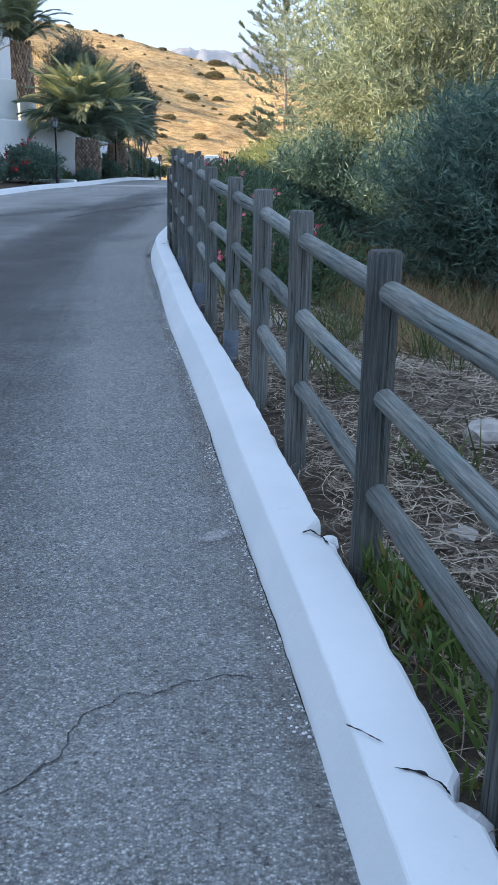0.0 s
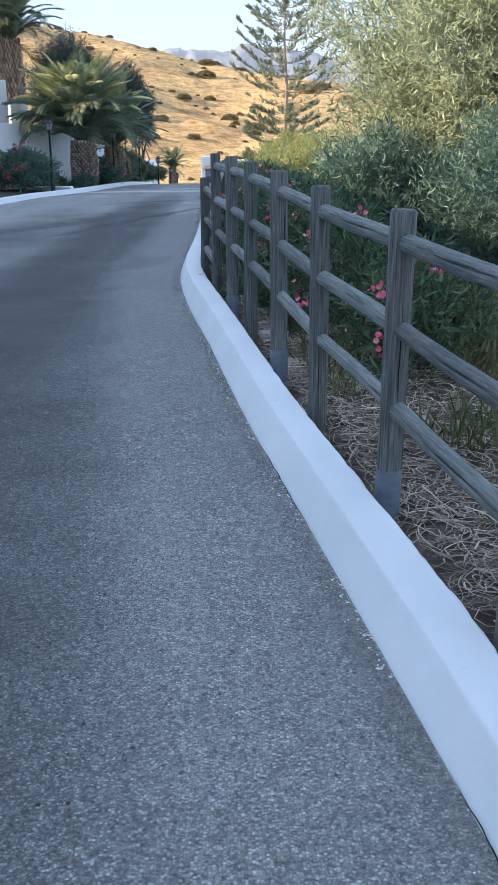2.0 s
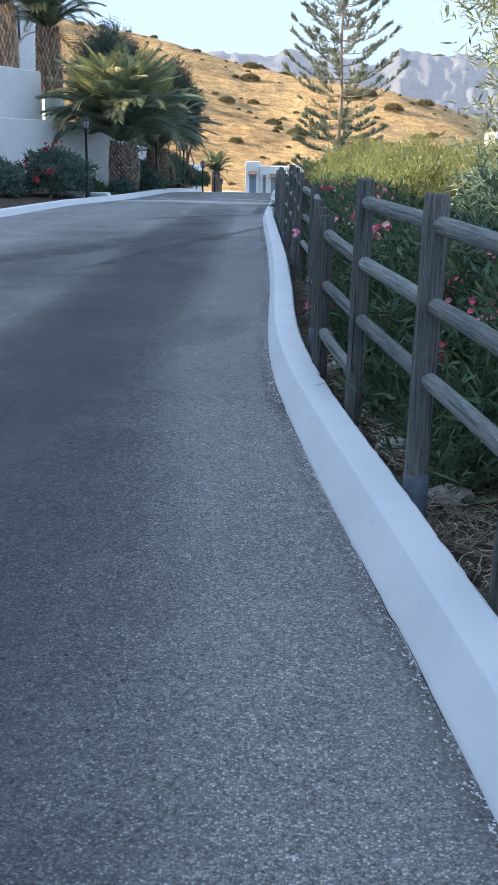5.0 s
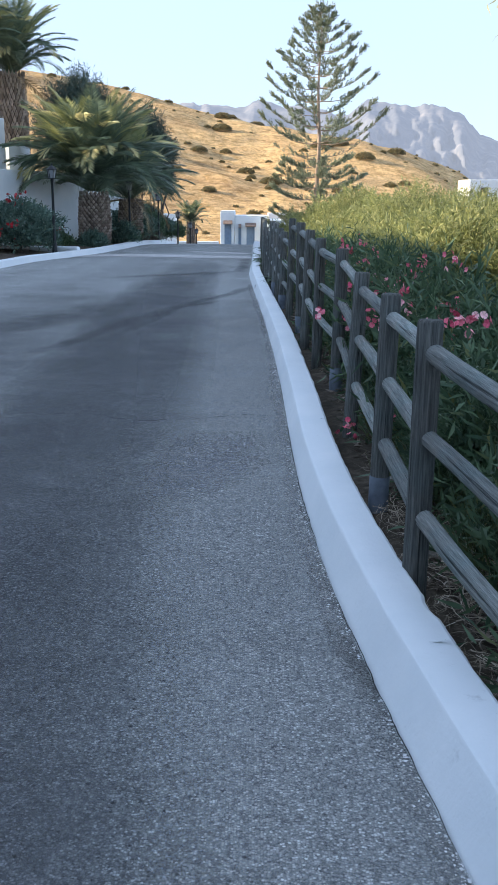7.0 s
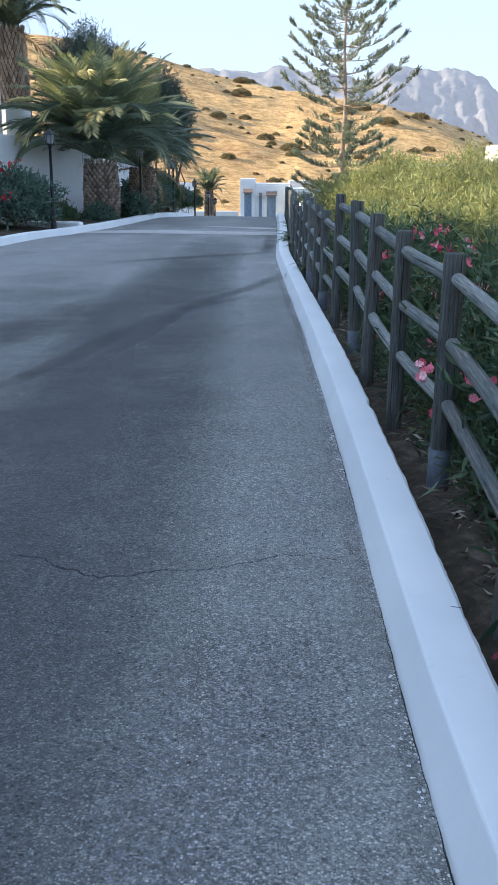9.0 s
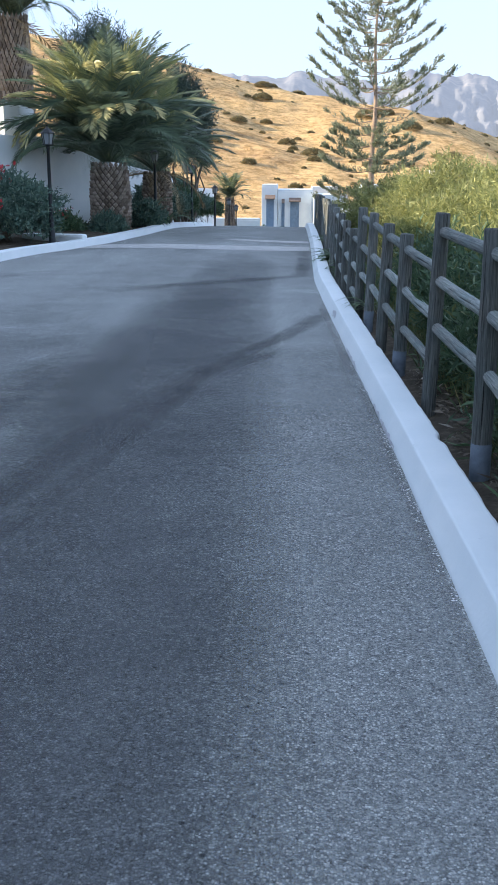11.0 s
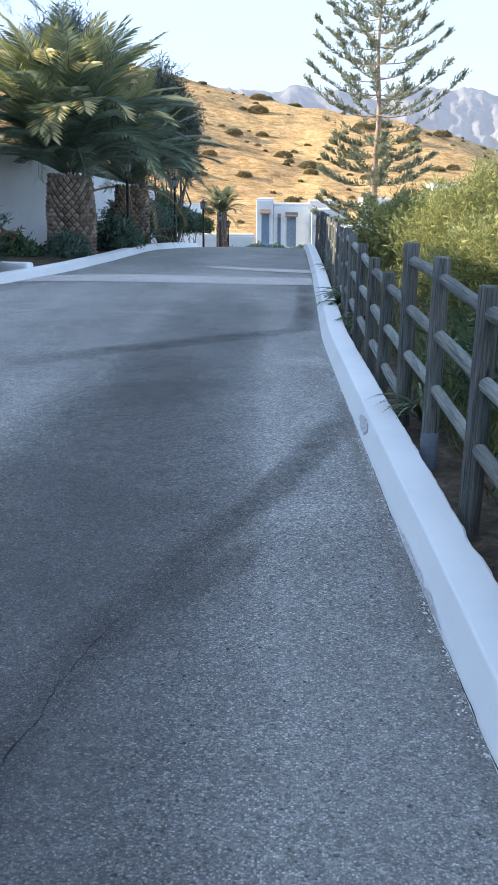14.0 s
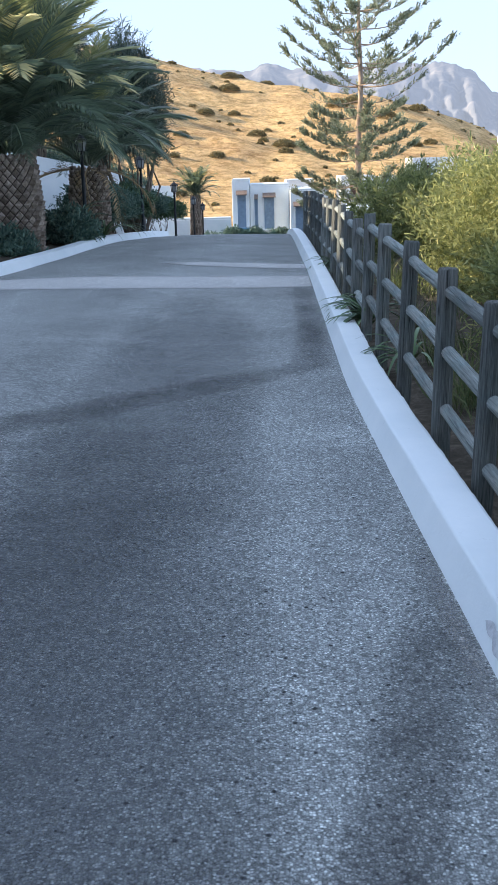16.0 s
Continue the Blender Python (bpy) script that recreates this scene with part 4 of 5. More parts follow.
# ---------------------------------------------------------------- verge planting on the far side
VERGE = [("round_bush", -8.0, 37.7, 1.02, 1.45, M_DARKLEAF, "clipped dark green bush beside the lamp"), ("round_bush", -9.7, 36.6, 1.0, 1.15, M_DARKLEAF, "dark green bush on the verge"),
         ("garden_shrub", -7.75, 42.0, 0.42, 0.42, M_OLEANDER, "low green shrub at the foot of the wall"), ("garden_shrub", -8.5, 41.6, 0.45, 0.45, M_OLEANDER, "low green shrub at the foot of the wall"),
         ("garden_shrub", -6.7, 42.3, 0.35, 0.42, M_DARKLEAF, "low green shrub at the palm's foot"), ("garden_shrub", -6.1, 44.9, 0.45, 0.65, M_DARKLEAF, "low green shrub at the palm's foot"),
         ("garden_shrub", -6.5, 50.6, 0.75, 1.15, M_DARKLEAF, "dark shrub in front of the garden wall"), ("garden_shrub", -6.4, 53.0, 0.7, 1.0, M_DARKLEAF, "dark shrub in front of the garden wall"),
         ("garden_shrub", -6.3, 55.8, 0.7, 0.95, M_OLEANDER, "dark shrub in front of the garden wall"), ("garden_shrub", -6.1, 58.6, 0.7, 0.7, M_DARKLEAF, "dark shrub in front of the garden wall"),
         ("garden_shrub", -5.9, 62.5, 0.8, 0.35, M_OLEANDER, "dark shrub in front of the garden wall"), ("garden_shrub", -7.9, 63.5, 1.4, 1.6, M_DARKLEAF, "dark hedge rising behind the garden wall"),
         ("garden_shrub", -9.4, 60.5, 1.5, 2.3, M_DARKLEAF, "dark hedge rising behind the garden wall")]
for i, (nm, x, y, r, top, mat, lab) in enumerate(VERGE):
    ob, s, e = shrub(nm, x, y, (r, r, max(0.35, top * 0.5)), top, int(1500 * r + 300), 8, 0.11, 0.034, mat, lab, "bush", 300 + i, 0.22, 0.5, 0.02, 8, 0.1, 0.4, "verge planting")
    if i in (0, 2, 3):
        rng = np.random.default_rng(40 + i)
        lf = e[(e[:, 0] < 0.1) & (e[:, 1] < 0.2) & (e[:, 2] > 0.22)]
        petals(ob, lf[rng.choice(len(lf), 7, replace=False)], RED, rng, 8, 0.08)


# ---------------------------------------------------------------- ground cover behind the fence
def litter():
    rng = np.random.default_rng(8)
    n = 38000
    y = rng.uniform(-1.5, 14.5, n)
    x = np.interp(y, *KX) + 0.36 + 4.1 * rng.random(n) ** 1.3
    gz = np.array([ground_z(a, b) for a, b in zip(x, y)])
    m = 5
    L, W = rng.uniform(0.06, 0.32, n), rng.uniform(0.0022, 0.0072, n)
    head, turn = rng.random(n) * 6.283, rng.normal(size=n) * 0.55
    p = np.stack([x, y, gz + rng.uniform(0.003, 0.06, n)], 1)
    lift = rng.normal(size=n) * 0.12
    V = np.zeros((n, m + 1, 2, 3))
    for i in range(m + 1):
        side = np.stack([-np.sin(head), np.cos(head), 0.3 * np.ones(n)], 1) * (W * (1 - 0.6 * i / m) / 2)[:, None]
        V[:, i, 0], V[:, i, 1] = p - side, p + side
        p = p + np.stack([np.cos(head), np.sin(head), lift - 0.06 * i], 1) * (L / m)[:, None]
        head = head + turn + rng.normal(size=n) * 0.25
    V[..., 2] = np.maximum(V[..., 2], gz[:, None, None] + 0.003)
    base = np.arange(n)[:, None] * 2 * (m + 1) + 2 * np.arange(m)[None, :]
    F = np.stack([base, base + 1, base + 3, base + 2], 2).reshape(-1, 4)
    me = bpy.data.meshes.new("straw_litter")
    me.vertices.add(n * 2 * (m + 1))
    me.vertices.foreach_set("co", V.reshape(-1))
    me.loops.add(len(F) * 4)
    me.loops.foreach_set("vertex_index", F.reshape(-1).astype(np.int32))
    me.polygons.add(len(F))
    me.polygons.foreach_set("loop_start", np.arange(0, len(F) * 4, 4, dtype=np.int32))
    me.materials.append(M_STRAW)
    me.update(calc_edges=True)
    tagged(new("straw_litter", me), "dry tangled straw and leaf litter on the bank", "litter", kind="stuff")
    # dead leaves among the straw
    n = 15000
    y = rng.uniform(-1.5, 24, n)
    x = np.interp(y, *KX) + 0.40 + 3.2 * rng.random(n) ** 1.3
    base = np.stack([x, y, np.array([ground_z(a, b) for a, b in zip(x, y)]) + rng.uniform(0.004, 0.03, n)], 1)
    d = np.stack([rng.normal(size=n), rng.normal(size=n), rng.normal(size=n) * 0.3], 1)
    tagged(quads_object("dead_leaves", leaves(base, d, rng.uniform(0.04, 0.11, n), rng.uniform(0.008, 0.02, n), rng, 0.25), M_DEADLEAF), "grey-brown dead leaves strewn over the bank", "litter", kind="stuff")
    # pale dry grass in the clearing
    n = 16000
    y = rng.uniform(6.5, 13.5, n)
    x = np.interp(y, *KX) + 1.5 + 2.0 * rng.random(n)
    base = np.stack([x, y, np.array([ground_z(a, b) for a, b in zip(x, y)])], 1)
    d = np.stack([rng.normal(size=n) * 0.5, rng.normal(size=n) * 0.5, np.ones(n)], 1)
    tagged(quads_object("dry_grass", leaves(base, d, rng.uniform(0.08, 0.3, n), rng.uniform(0.004, 0.009, n), rng, 0.35), M_DRYGRASS), "tan dry grass in the clearing behind the fence", "grass", kind="stuff")
    # tufts of grass
    m = 300
    y = np.concatenate([rng.uniform(3.5, 7, 26), rng.uniform(7, 14, 120), rng.uniform(14, 44, m), rng.uniform(12.5, 31, 520)])
    x = np.interp(y, *KX) + 0.58 + np.concatenate([2.5 * rng.random(len(y) - 520), 1.0 * rng.random(520)])
    quads = []
    for a, b in zip(x, y):
        c = 26
        base = np.stack([a + rng.normal(size=c) * 0.05, b + rng.normal(size=c) * 0.05, np.full(c, ground_z(a, b))], 1)
        d = np.stack([rng.normal(size=c) * 0.4, rng.normal(size=c) * 0.4, np.ones(c)], 1)
        quads.append(leaves(base, d, rng.uniform(0.12, 0.4, c), np.full(c, 0.010), rng, 0.3))
    tagged(quads_object("bank_grass", np.concatenate(quads), M_GRASS), "tufts of green and dry grass on the bank", "grass", kind="stuff")
    # ice plant against the kerb
    n = 3400
    y = rng.uniform(-0.8, 2.75, n)
    x = np.interp(y, *KX) + 0.27 + 0.75 * rng.random(n) * np.clip((2.9 - y) / 1.2, 0.15, 1)
    z = np.array([ground_z(a, b) for a, b in zip(x, y)]) + 0.09 * rng.random(n)
    base = np.stack([x, y, z], 1)
    d = np.stack([rng.normal(size=n) * 0.45 - 0.15, rng.normal(size=n) * 0.45, np.ones(n)], 1)
    tagged(quads_object("ice_plant", leaves(base, d, rng.uniform(0.06, 0.12, n), rng.uniform(0.010, 0.017, n), rng, 0.2), M_ICE), "green fleshy ice plant spilling against the kerb", "ground cover", kind="stuff")


litter()


def hill_scrub():
    rng = np.random.default_rng(21)
    quads = []
    spots = [(-0.032, 285, 2.2), (-0.033, 265, 2.4), (0.0, 290, 2.0), (-0.055, 235, 1.8), (-0.012, 215, 1.7), (0.01, 200, 1.9), (0.06, 250, 2.5), (0.075, 255, 2.6), (-0.09, 220, 1.4), (0.1, 240, 2.2), (-0.02, 310, 2.0), (0.13, 260, 2.2)]
    for i in range(230):
        spots.append((rng.uniform(-0.32, 0.24), rng.uniform(125, 335), 0.25 + 1.1 * rng.random() ** 2.5))
    for a, y, r in spots:
        x = a * y
        z = ground_z(x, y)
        n = int(50 + 330 * r * r)
        u = unit(rng.normal(size=(n, 3)))
        u[:, 2] = np.abs(u[:, 2]) * 0.62
        p = np.array([x, y, z]) + u * r * rng.uniform(0.6, 1.05, (n, 1))
        quads.append(leaves(p, u + rng.normal(size=(n, 3)) * 0.5, np.full(n, 0.34), np.full(n, 0.2), rng))
    tagged(quads_object("hill_scrub", np.concatenate(quads), M_SCRUB), "dark scattered scrub on the dry hillside", "scrub", kind="stuff")


hill_scrub()


# ---------------------------------------------------------------- distance
def mountain_material():
    n = Nodes("hazy_mountain", 1.0, 0.0)
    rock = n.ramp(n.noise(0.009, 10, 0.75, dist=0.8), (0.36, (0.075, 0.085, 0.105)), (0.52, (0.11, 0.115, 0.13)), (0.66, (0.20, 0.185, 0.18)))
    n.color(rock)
    # air haze put into the surface as a faint blue-grey glow
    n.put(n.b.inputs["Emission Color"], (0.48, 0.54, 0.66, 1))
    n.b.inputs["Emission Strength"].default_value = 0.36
    return n.mat


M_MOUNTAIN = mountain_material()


def mountains():
    az = [-0.7, -0.4, -0.25, -0.12, -0.075, -0.055, -0.02, 0.015, 0.05, 0.085, 0.115, 0.145, 0.165, 0.19, 0.205, 0.222, 0.25, 0.3, 0.45, 0.7]
    el = [0.05, 0.07, 0.08, 0.088, 0.090, 0.0925, 0.088, 0.095, 0.089, 0.083, 0.093, 0.0885, 0.094, 0.090, 0.083, 0.066, 0.052, 0.045, 0.03, 0.03]
    cols, rows = 560, 56
    verts, faces = [], []
    for j in range(rows):
        f = j / (rows - 1)
        for i in range(cols):
            a = -0.75 + 1.5 * i / (cols - 1)
            d = 3300 + 1500 * (f - 0.62)
            h = interp(a, az, el) * 3300 + 1.4
            shape = (f / 0.62) ** 1.2 if f < 0.62 else max(0, 1 - (f - 0.62) / 0.38)
            # spurs that run down aslant, and crags of two sizes
            u = Vector((a * 26 + f * 2.2, f * 3.2, 0.7))
            spur = 1 - 2 * abs(noise.noise(u)) + 0.5 * (1 - 2 * abs(noise.noise(u * 2.3)))
            crag = noise.fractal(Vector((a * 60, f * 9, 2.1)), 0.7, 2.1, 6)
            crest = 15 * noise.fractal(Vector((a * 48, 0.3, 0)), 0.75, 2.1, 6)
            mid = min(1, 4 * shape * (1 - shape) + 0.04)
            z = (h + crest) * shape + (9 * crag + 12 * (spur - 0.7)) * mid - 40 * (1 - shape)
            d -= (90 * spur + 60 * crag) * mid
            verts.append((a * d, d, z))
    for j in range(rows - 1):
        for i in range(cols - 1):
            k = j * cols + i
            faces.append((k, k + 1, k + cols + 1, k + cols))
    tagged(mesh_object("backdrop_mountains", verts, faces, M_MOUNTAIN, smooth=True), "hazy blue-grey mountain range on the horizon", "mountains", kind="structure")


mountains()


def village_block(name, x0, x1, y0, y1, z0, z1, label, openings, parapet=0.12, awn=False):
    """A whitewashed flat-roofed building with doors and windows on the side that faces the lane."""
    h = empty(name, pose((x0 + x1) / 2, (y0 + y1) / 2, z0))
    tagged(h, label, "building")
    inv = h.matrix_world.inverted()
    kids = [slab("wall", x0, x1, y0, y1, z0, z1, M_WALL, None, 0.04), slab("roof_parapet", x0 + 0.02, x1 - 0.02, y0 + 0.02, y1 - 0.02, z1 + 0.003, z1 + parapet, M_WALL, None, 0.03)]
    for x, z, w, hh, mat in openings:
        kids.append(window(None, x, y0, z, w, hh, "y", shutter=mat))
        if awn:
            bm = bmesh.new()
            vs = [bm.verts.new(c) for c in ((x - w * 0.75, y0 - 0.003, z + hh + 0.32), (x + w * 0.75, y0 - 0.003, z + hh + 0.32), (x + w * 0.75, y0 - 0.55, z + hh + 0.06), (x - w * 0.75, y0 - 0.55, z + hh + 0.06), (x - w * 0.75, y0 - 0.003, z + hh + 0.2), (x + w * 0.75, y0 - 0.003, z + hh + 0.2), (x + w * 0.75, y0 - 0.55, z + hh), (x - w * 0.75, y0 - 0.55, z + hh))]
            for f in ((0, 1, 2, 3), (7, 6, 5, 4), (3, 2, 6, 7), (0, 3, 7, 4), (2, 1, 5, 6)):
                bm.faces.new([vs[i] for i in f])
            kids.append(part("awning", bm, M_TILE, None, "small brown tiled awning"))
    for k in kids:
        k.parent = h
        k.matrix_parent_inverse = inv
    return h


M_TILE = plain("brown_roof_tile", (0.20, 0.15, 0.12), 0.8, 0.2, 0.3, 9)
# doorway panels: the shade of the recess is put into their blue-grey
M_DOOR = plain("shaded_blue_door", (0.19, 0.265, 0.35), 0.6, 0.3, 0.2, 5)
# the white house below the crest
village_block("village_house", -4.15, -2.95, 94.6, 101, -4.6, 0.68, "whitewashed village house with doorways in blue-grey shade below the crest", [(-3.5, -2.5, 0.5, 2.2, M_DOOR)], 0.12, True)
village_block("village_house", -2.93, -0.2, 94.9, 101, -4.6, 0.30, "whitewashed village house with doorways in blue-grey shade below the crest", [(-1.6, -2.6, 0.6, 2.1, M_DOOR), (-2.5, -2.6, 0.16, 2.0, M_DOOR)], 0.12, True)
village_block("village_house", -0.18, 2.4, 93.5, 100, -4.6, -0.05, "lower whitewashed annexe with a small brown awning", [(0.55, -3.4, 0.7, 2.3, M_DOOR)], 0.12, True)
village_block("garden_wall_block", -9.5, -4.2, 92, 93, -4.6, -1.75, "low whitewashed wall beside the village house", [])
village_block("flat_roof_house", -0.2, 4.4, 63.5, 70, -5.2, -0.30, "low flat-roofed white house under the pine", [])
village_block("flat_roof_house", 4.6, 9.5, 68, 76, -5.8, -0.75, "low flat-roofed white house under the pine", [])
village_block("hill_house", 28.5, 36.5, 150, 158, -2, 4.6, "sunlit white house on the far slope", [(30.5, 2.3, 0.9, 1.3, M_DARKWOOD), (33.8, 2.3, 0.9, 1.3, M_DARKWOOD)])
village_block("hill_house", 15, 20.4, 140, 146, -3, 2.05, "sunlit cream house on the far slope", [(16.6, 0.2, 0.8, 1.1, M_DARKWOOD)])
village_block("hill_house", 21.5, 25.5, 144, 150, -3, 1.75, "sunlit cream house on the far slope", [(23.2, 0.1, 0.8, 1.1, M_DARKWOOD)])
village_block("hill_house", 6.0, 9.5, 128, 134, -5, 0.4, "sunlit white cottage behind the pine", [(7.4, -1.4, 0.8, 1.1, M_DARKWOOD)])
village_block("hill_house", 0.5, 3.4, 130, 136, -5, 0.15, "sunlit white cottage behind the pine", [(1.9, -1.6, 0.8, 1.1, M_DARKWOOD)])
village_block("hill_house", 10.8, 13.6, 131, 137, -5, 0.2, "sunlit white cottage behind the pine", [(12.0, -1.5, 0.8, 1.1, M_DARKWOOD)])

# ---------------------------------------------------------------- street lamps
M_IRON = plain("black_iron", (0.018, 0.02, 0.022), 0.5, 0.4, 0.3, 10, 0.3)
gl = Nodes("frosted_glass", 0.35, 0.5)
gl.color((0.22, 0.24, 0.25))
M_FROST = gl.mat


def lathe(name, prof, sides, mat, parent, label=""):
    V, F = [], []
    for r, z in prof:
        for k in range(sides):
            a = 2 * math.pi * k / sides
            V.append((r * math.cos(a), r * math.sin(a), z))
    for j in range(len(prof) - 1):
        for k in range(sides):
            a, b = j * sides + k, j * sides + (k + 1) % sides
            F.append((a, b, b + sides, a + sides))
    F.append(tuple(range(sides))[::-1])
    F.append(tuple(range((len(prof) - 1) * sides, len(prof) * sides)))
    return mesh_object(name, V, F, mat, parent, sides > 8, label)


def street_lamp(x, y, z, h):
    root = empty("street_lamp", pose(x, y, z))
    tagged(root, "black iron lamp post with a small lantern on the verge", "street lamp", "lamps along the verge")
    lathe("post", [(0.11, -0.05), (0.11, 0.05), (0.075, 0.09), (0.06, 0.3), (0.045, 0.34), (0.036, h * 0.6), (0.03, h - 0.42), (0.05, h - 0.40), (0.03, h - 0.36)], 12, M_IRON, root)
    lan = lathe("lantern", [(0.05, h - 0.36), (0.115, h - 0.34), (0.115, h - 0.325)], 6, M_IRON, root)
    lathe("glass", [(0.085, h - 0.324), (0.12, h - 0.12)], 6, M_FROST, lan, "frosted lantern panes")
    lathe("hood", [(0.15, h - 0.119), (0.15, h - 0.105), (0.06, h - 0.03), (0.02, h), (0.012, h + 0.05)], 6, M_IRON, lan)
    for k in range(6):
        a = 2 * math.pi * k / 6
        c, s = math.cos(a), math.sin(a)
        v, f = tube([(0.09 * c, 0.09 * s, h - 0.33), (0.125 * c, 0.125 * s, h - 0.115)], [0.009, 0.009], 4)
        mesh_object("bar", v, f, M_IRON, lan)


for x, y, h in ((-6.98, 37.3, 2.36), (-5.95, 46.0, 2.2), (-5.6, 53.5, 2.2), (-5.3, 61.0, 2.2), (-5.15, 69.0, 2.2), (-5.1, 75.0, 2.2)):
    street_lamp(x, y, ground_z(x, y), h)

# white stub of a low wall that ends beside the lamp
bm = bmesh.new()
box(bm, -0.75, 0.75, -0.13, 0.13, -0.15, 0.17, 0.06)
stub = part("low_wall", bm, M_WHITE)
stub.matrix_world = pose(-7.25, 38.65, ground_z(-7.25, 38.65), 0, 0, -14)
tagged(stub, "short rounded whitewashed low wall on the verge", "low wall")

# ---------------------------------------------------------------- marks on the lane
M_TAR = plain("crack_dirt", (0.028, 0.028, 0.030), 0.95, 0.1, 0.3, 40)


def road_top(x, y):
    a, b = left_x(min(y, 60)) - 0.05, kerb_x(min(y, 60)) + 0.03
    f = (x - a) / (b - a)
    return road_z(y) + 0.004 + 0.05 * math.sin(math.pi * f) * (1 - f) + 0.006 * noise.noise(Vector((x, y, 0)) * 0.8)


def ribbon(name, pts, width, mat, label, cat, seed, wander=0.03, lift=0.004, step=0.03, ragged=0.5):
    """A ragged strip that lies on the lane along a run of points."""
    rng = random.Random(seed)
    P = []
    for (x0, y0), (x1, y1) in zip(pts, pts[1:]):
        n = max(2, int(math.hypot(x1 - x0, y1 - y0) / step))
        P += [(x0 + (x1 - x0) * k / n, y0 + (y1 - y0) * k / n) for k in range(n)]
    P.append(pts[-1])
    V, F = [], []
    for i, (x, y) in enumerate(P):
        (xa, ya), (xb, yb) = P[max(i - 1, 0)], P[min(i + 1, len(P) - 1)]
        l = math.hypot(xb - xa, yb - ya) or 1
        nx, ny = -(yb - ya) / l, (xb - xa) / l
        w = wander * noise.fractal(Vector((x * 5, y * 5, seed)), 0.7, 2.2, 4)
        end = min(1, 6 * i / len(P) + 0.15, 6 * (len(P) - 1 - i) / len(P) + 0.15)
        for sg in (-0.5, 0.5):
            hw = width * end * (1 + ragged * noise.noise(Vector((x * 9, y * 9, seed + sg * 4))) * 1.6)
            px, py = x + nx * (w + sg * hw), y + ny * (w + sg * hw)
            V.append((px, py, road_top(px, py) + lift))
    for i in range(len(P) - 1):
        F.append((2 * i, 2 * i + 1, 2 * i + 3, 2 * i + 2))
    return tagged(mesh_object(name, V, F, mat), label, cat, kind="structure")


ribbon("road_crack", [(-1.1, 1.5), (-0.53, 1.79), (-0.44, 1.92), (-0.39, 2.08), (-0.32, 2.18), (-0.24, 2.18), (-0.16, 2.25), (-0.06, 2.27), (0.10, 2.27)], 0.007, M_TAR, "dark crack across the asphalt", "crack", 1, 0.03, 0.003, 0.012, 0.9)
ribbon("road_crack", [(-3.4, 16.68), (-2.84, 16.76), (-2.43, 16.5), (-2.23, 16.60), (-1.94, 16.63), (-1.72, 16.75), (-1.54, 16.74), (-1.36, 16.74)], 0.011, M_TAR, "dark crack across the asphalt", "crack", 2, 0.05, 0.003, 0.015, 0.9)
ribbon("road_crack", [(-3.13, 21.37), (-2.7, 21.55), (-2.2, 21.5), (-1.75, 21.7), (-1.45, 21.6)], 0.004, M_TAR, "dark crack across the asphalt", "crack", 3, 0.06, 0.003, 0.015, 0.9)
ribbon("road_crack", [(-3.6, 27.62), (-3.3, 27.55), (-3.09, 27.53)], 0.006, M_TAR, "short dark crack in the asphalt", "crack", 4, 0.03, 0.003, 0.02, 0.9)


def film_material(name, tone, strength, scale=2.0, rough_look=1.0, low=0.25):
    """A thin film of another tone than the lane, whose edges fray into it."""
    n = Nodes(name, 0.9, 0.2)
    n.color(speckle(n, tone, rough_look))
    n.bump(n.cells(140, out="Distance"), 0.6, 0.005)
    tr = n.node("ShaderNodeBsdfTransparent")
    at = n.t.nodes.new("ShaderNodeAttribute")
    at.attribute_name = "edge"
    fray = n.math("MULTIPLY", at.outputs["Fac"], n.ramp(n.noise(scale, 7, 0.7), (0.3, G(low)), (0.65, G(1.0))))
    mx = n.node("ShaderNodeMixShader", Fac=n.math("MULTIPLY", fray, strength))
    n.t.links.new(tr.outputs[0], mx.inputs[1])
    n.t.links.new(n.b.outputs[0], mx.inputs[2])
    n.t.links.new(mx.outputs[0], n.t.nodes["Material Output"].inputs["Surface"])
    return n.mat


M_STAIN = film_material("damp_dark_asphalt", (0.12, 0.118, 0.116), 0.5)
M_PALE = film_material("pale_worn_asphalt", (0.50, 0.495, 0.49), 0.9, 2.0, 0.4)
# pale tone of the lane's band and of the painted sunlight streak
M_BAND = film_material("pale_band_film", (0.60, 0.585, 0.56), 0.92, 1.2, 0.4, 0.85)
M_PATCH = film_material("older_smooth_asphalt", (0.15, 0.155, 0.158), 0.42, 0.6, 0.7)
M_PALESPOT = film_material("pale_rubbed_asphalt", (0.30, 0.30, 0.31), 0.5)
M_GRIT = film_material("pale_grit", (0.36, 0.35, 0.33), 0.65, 14)


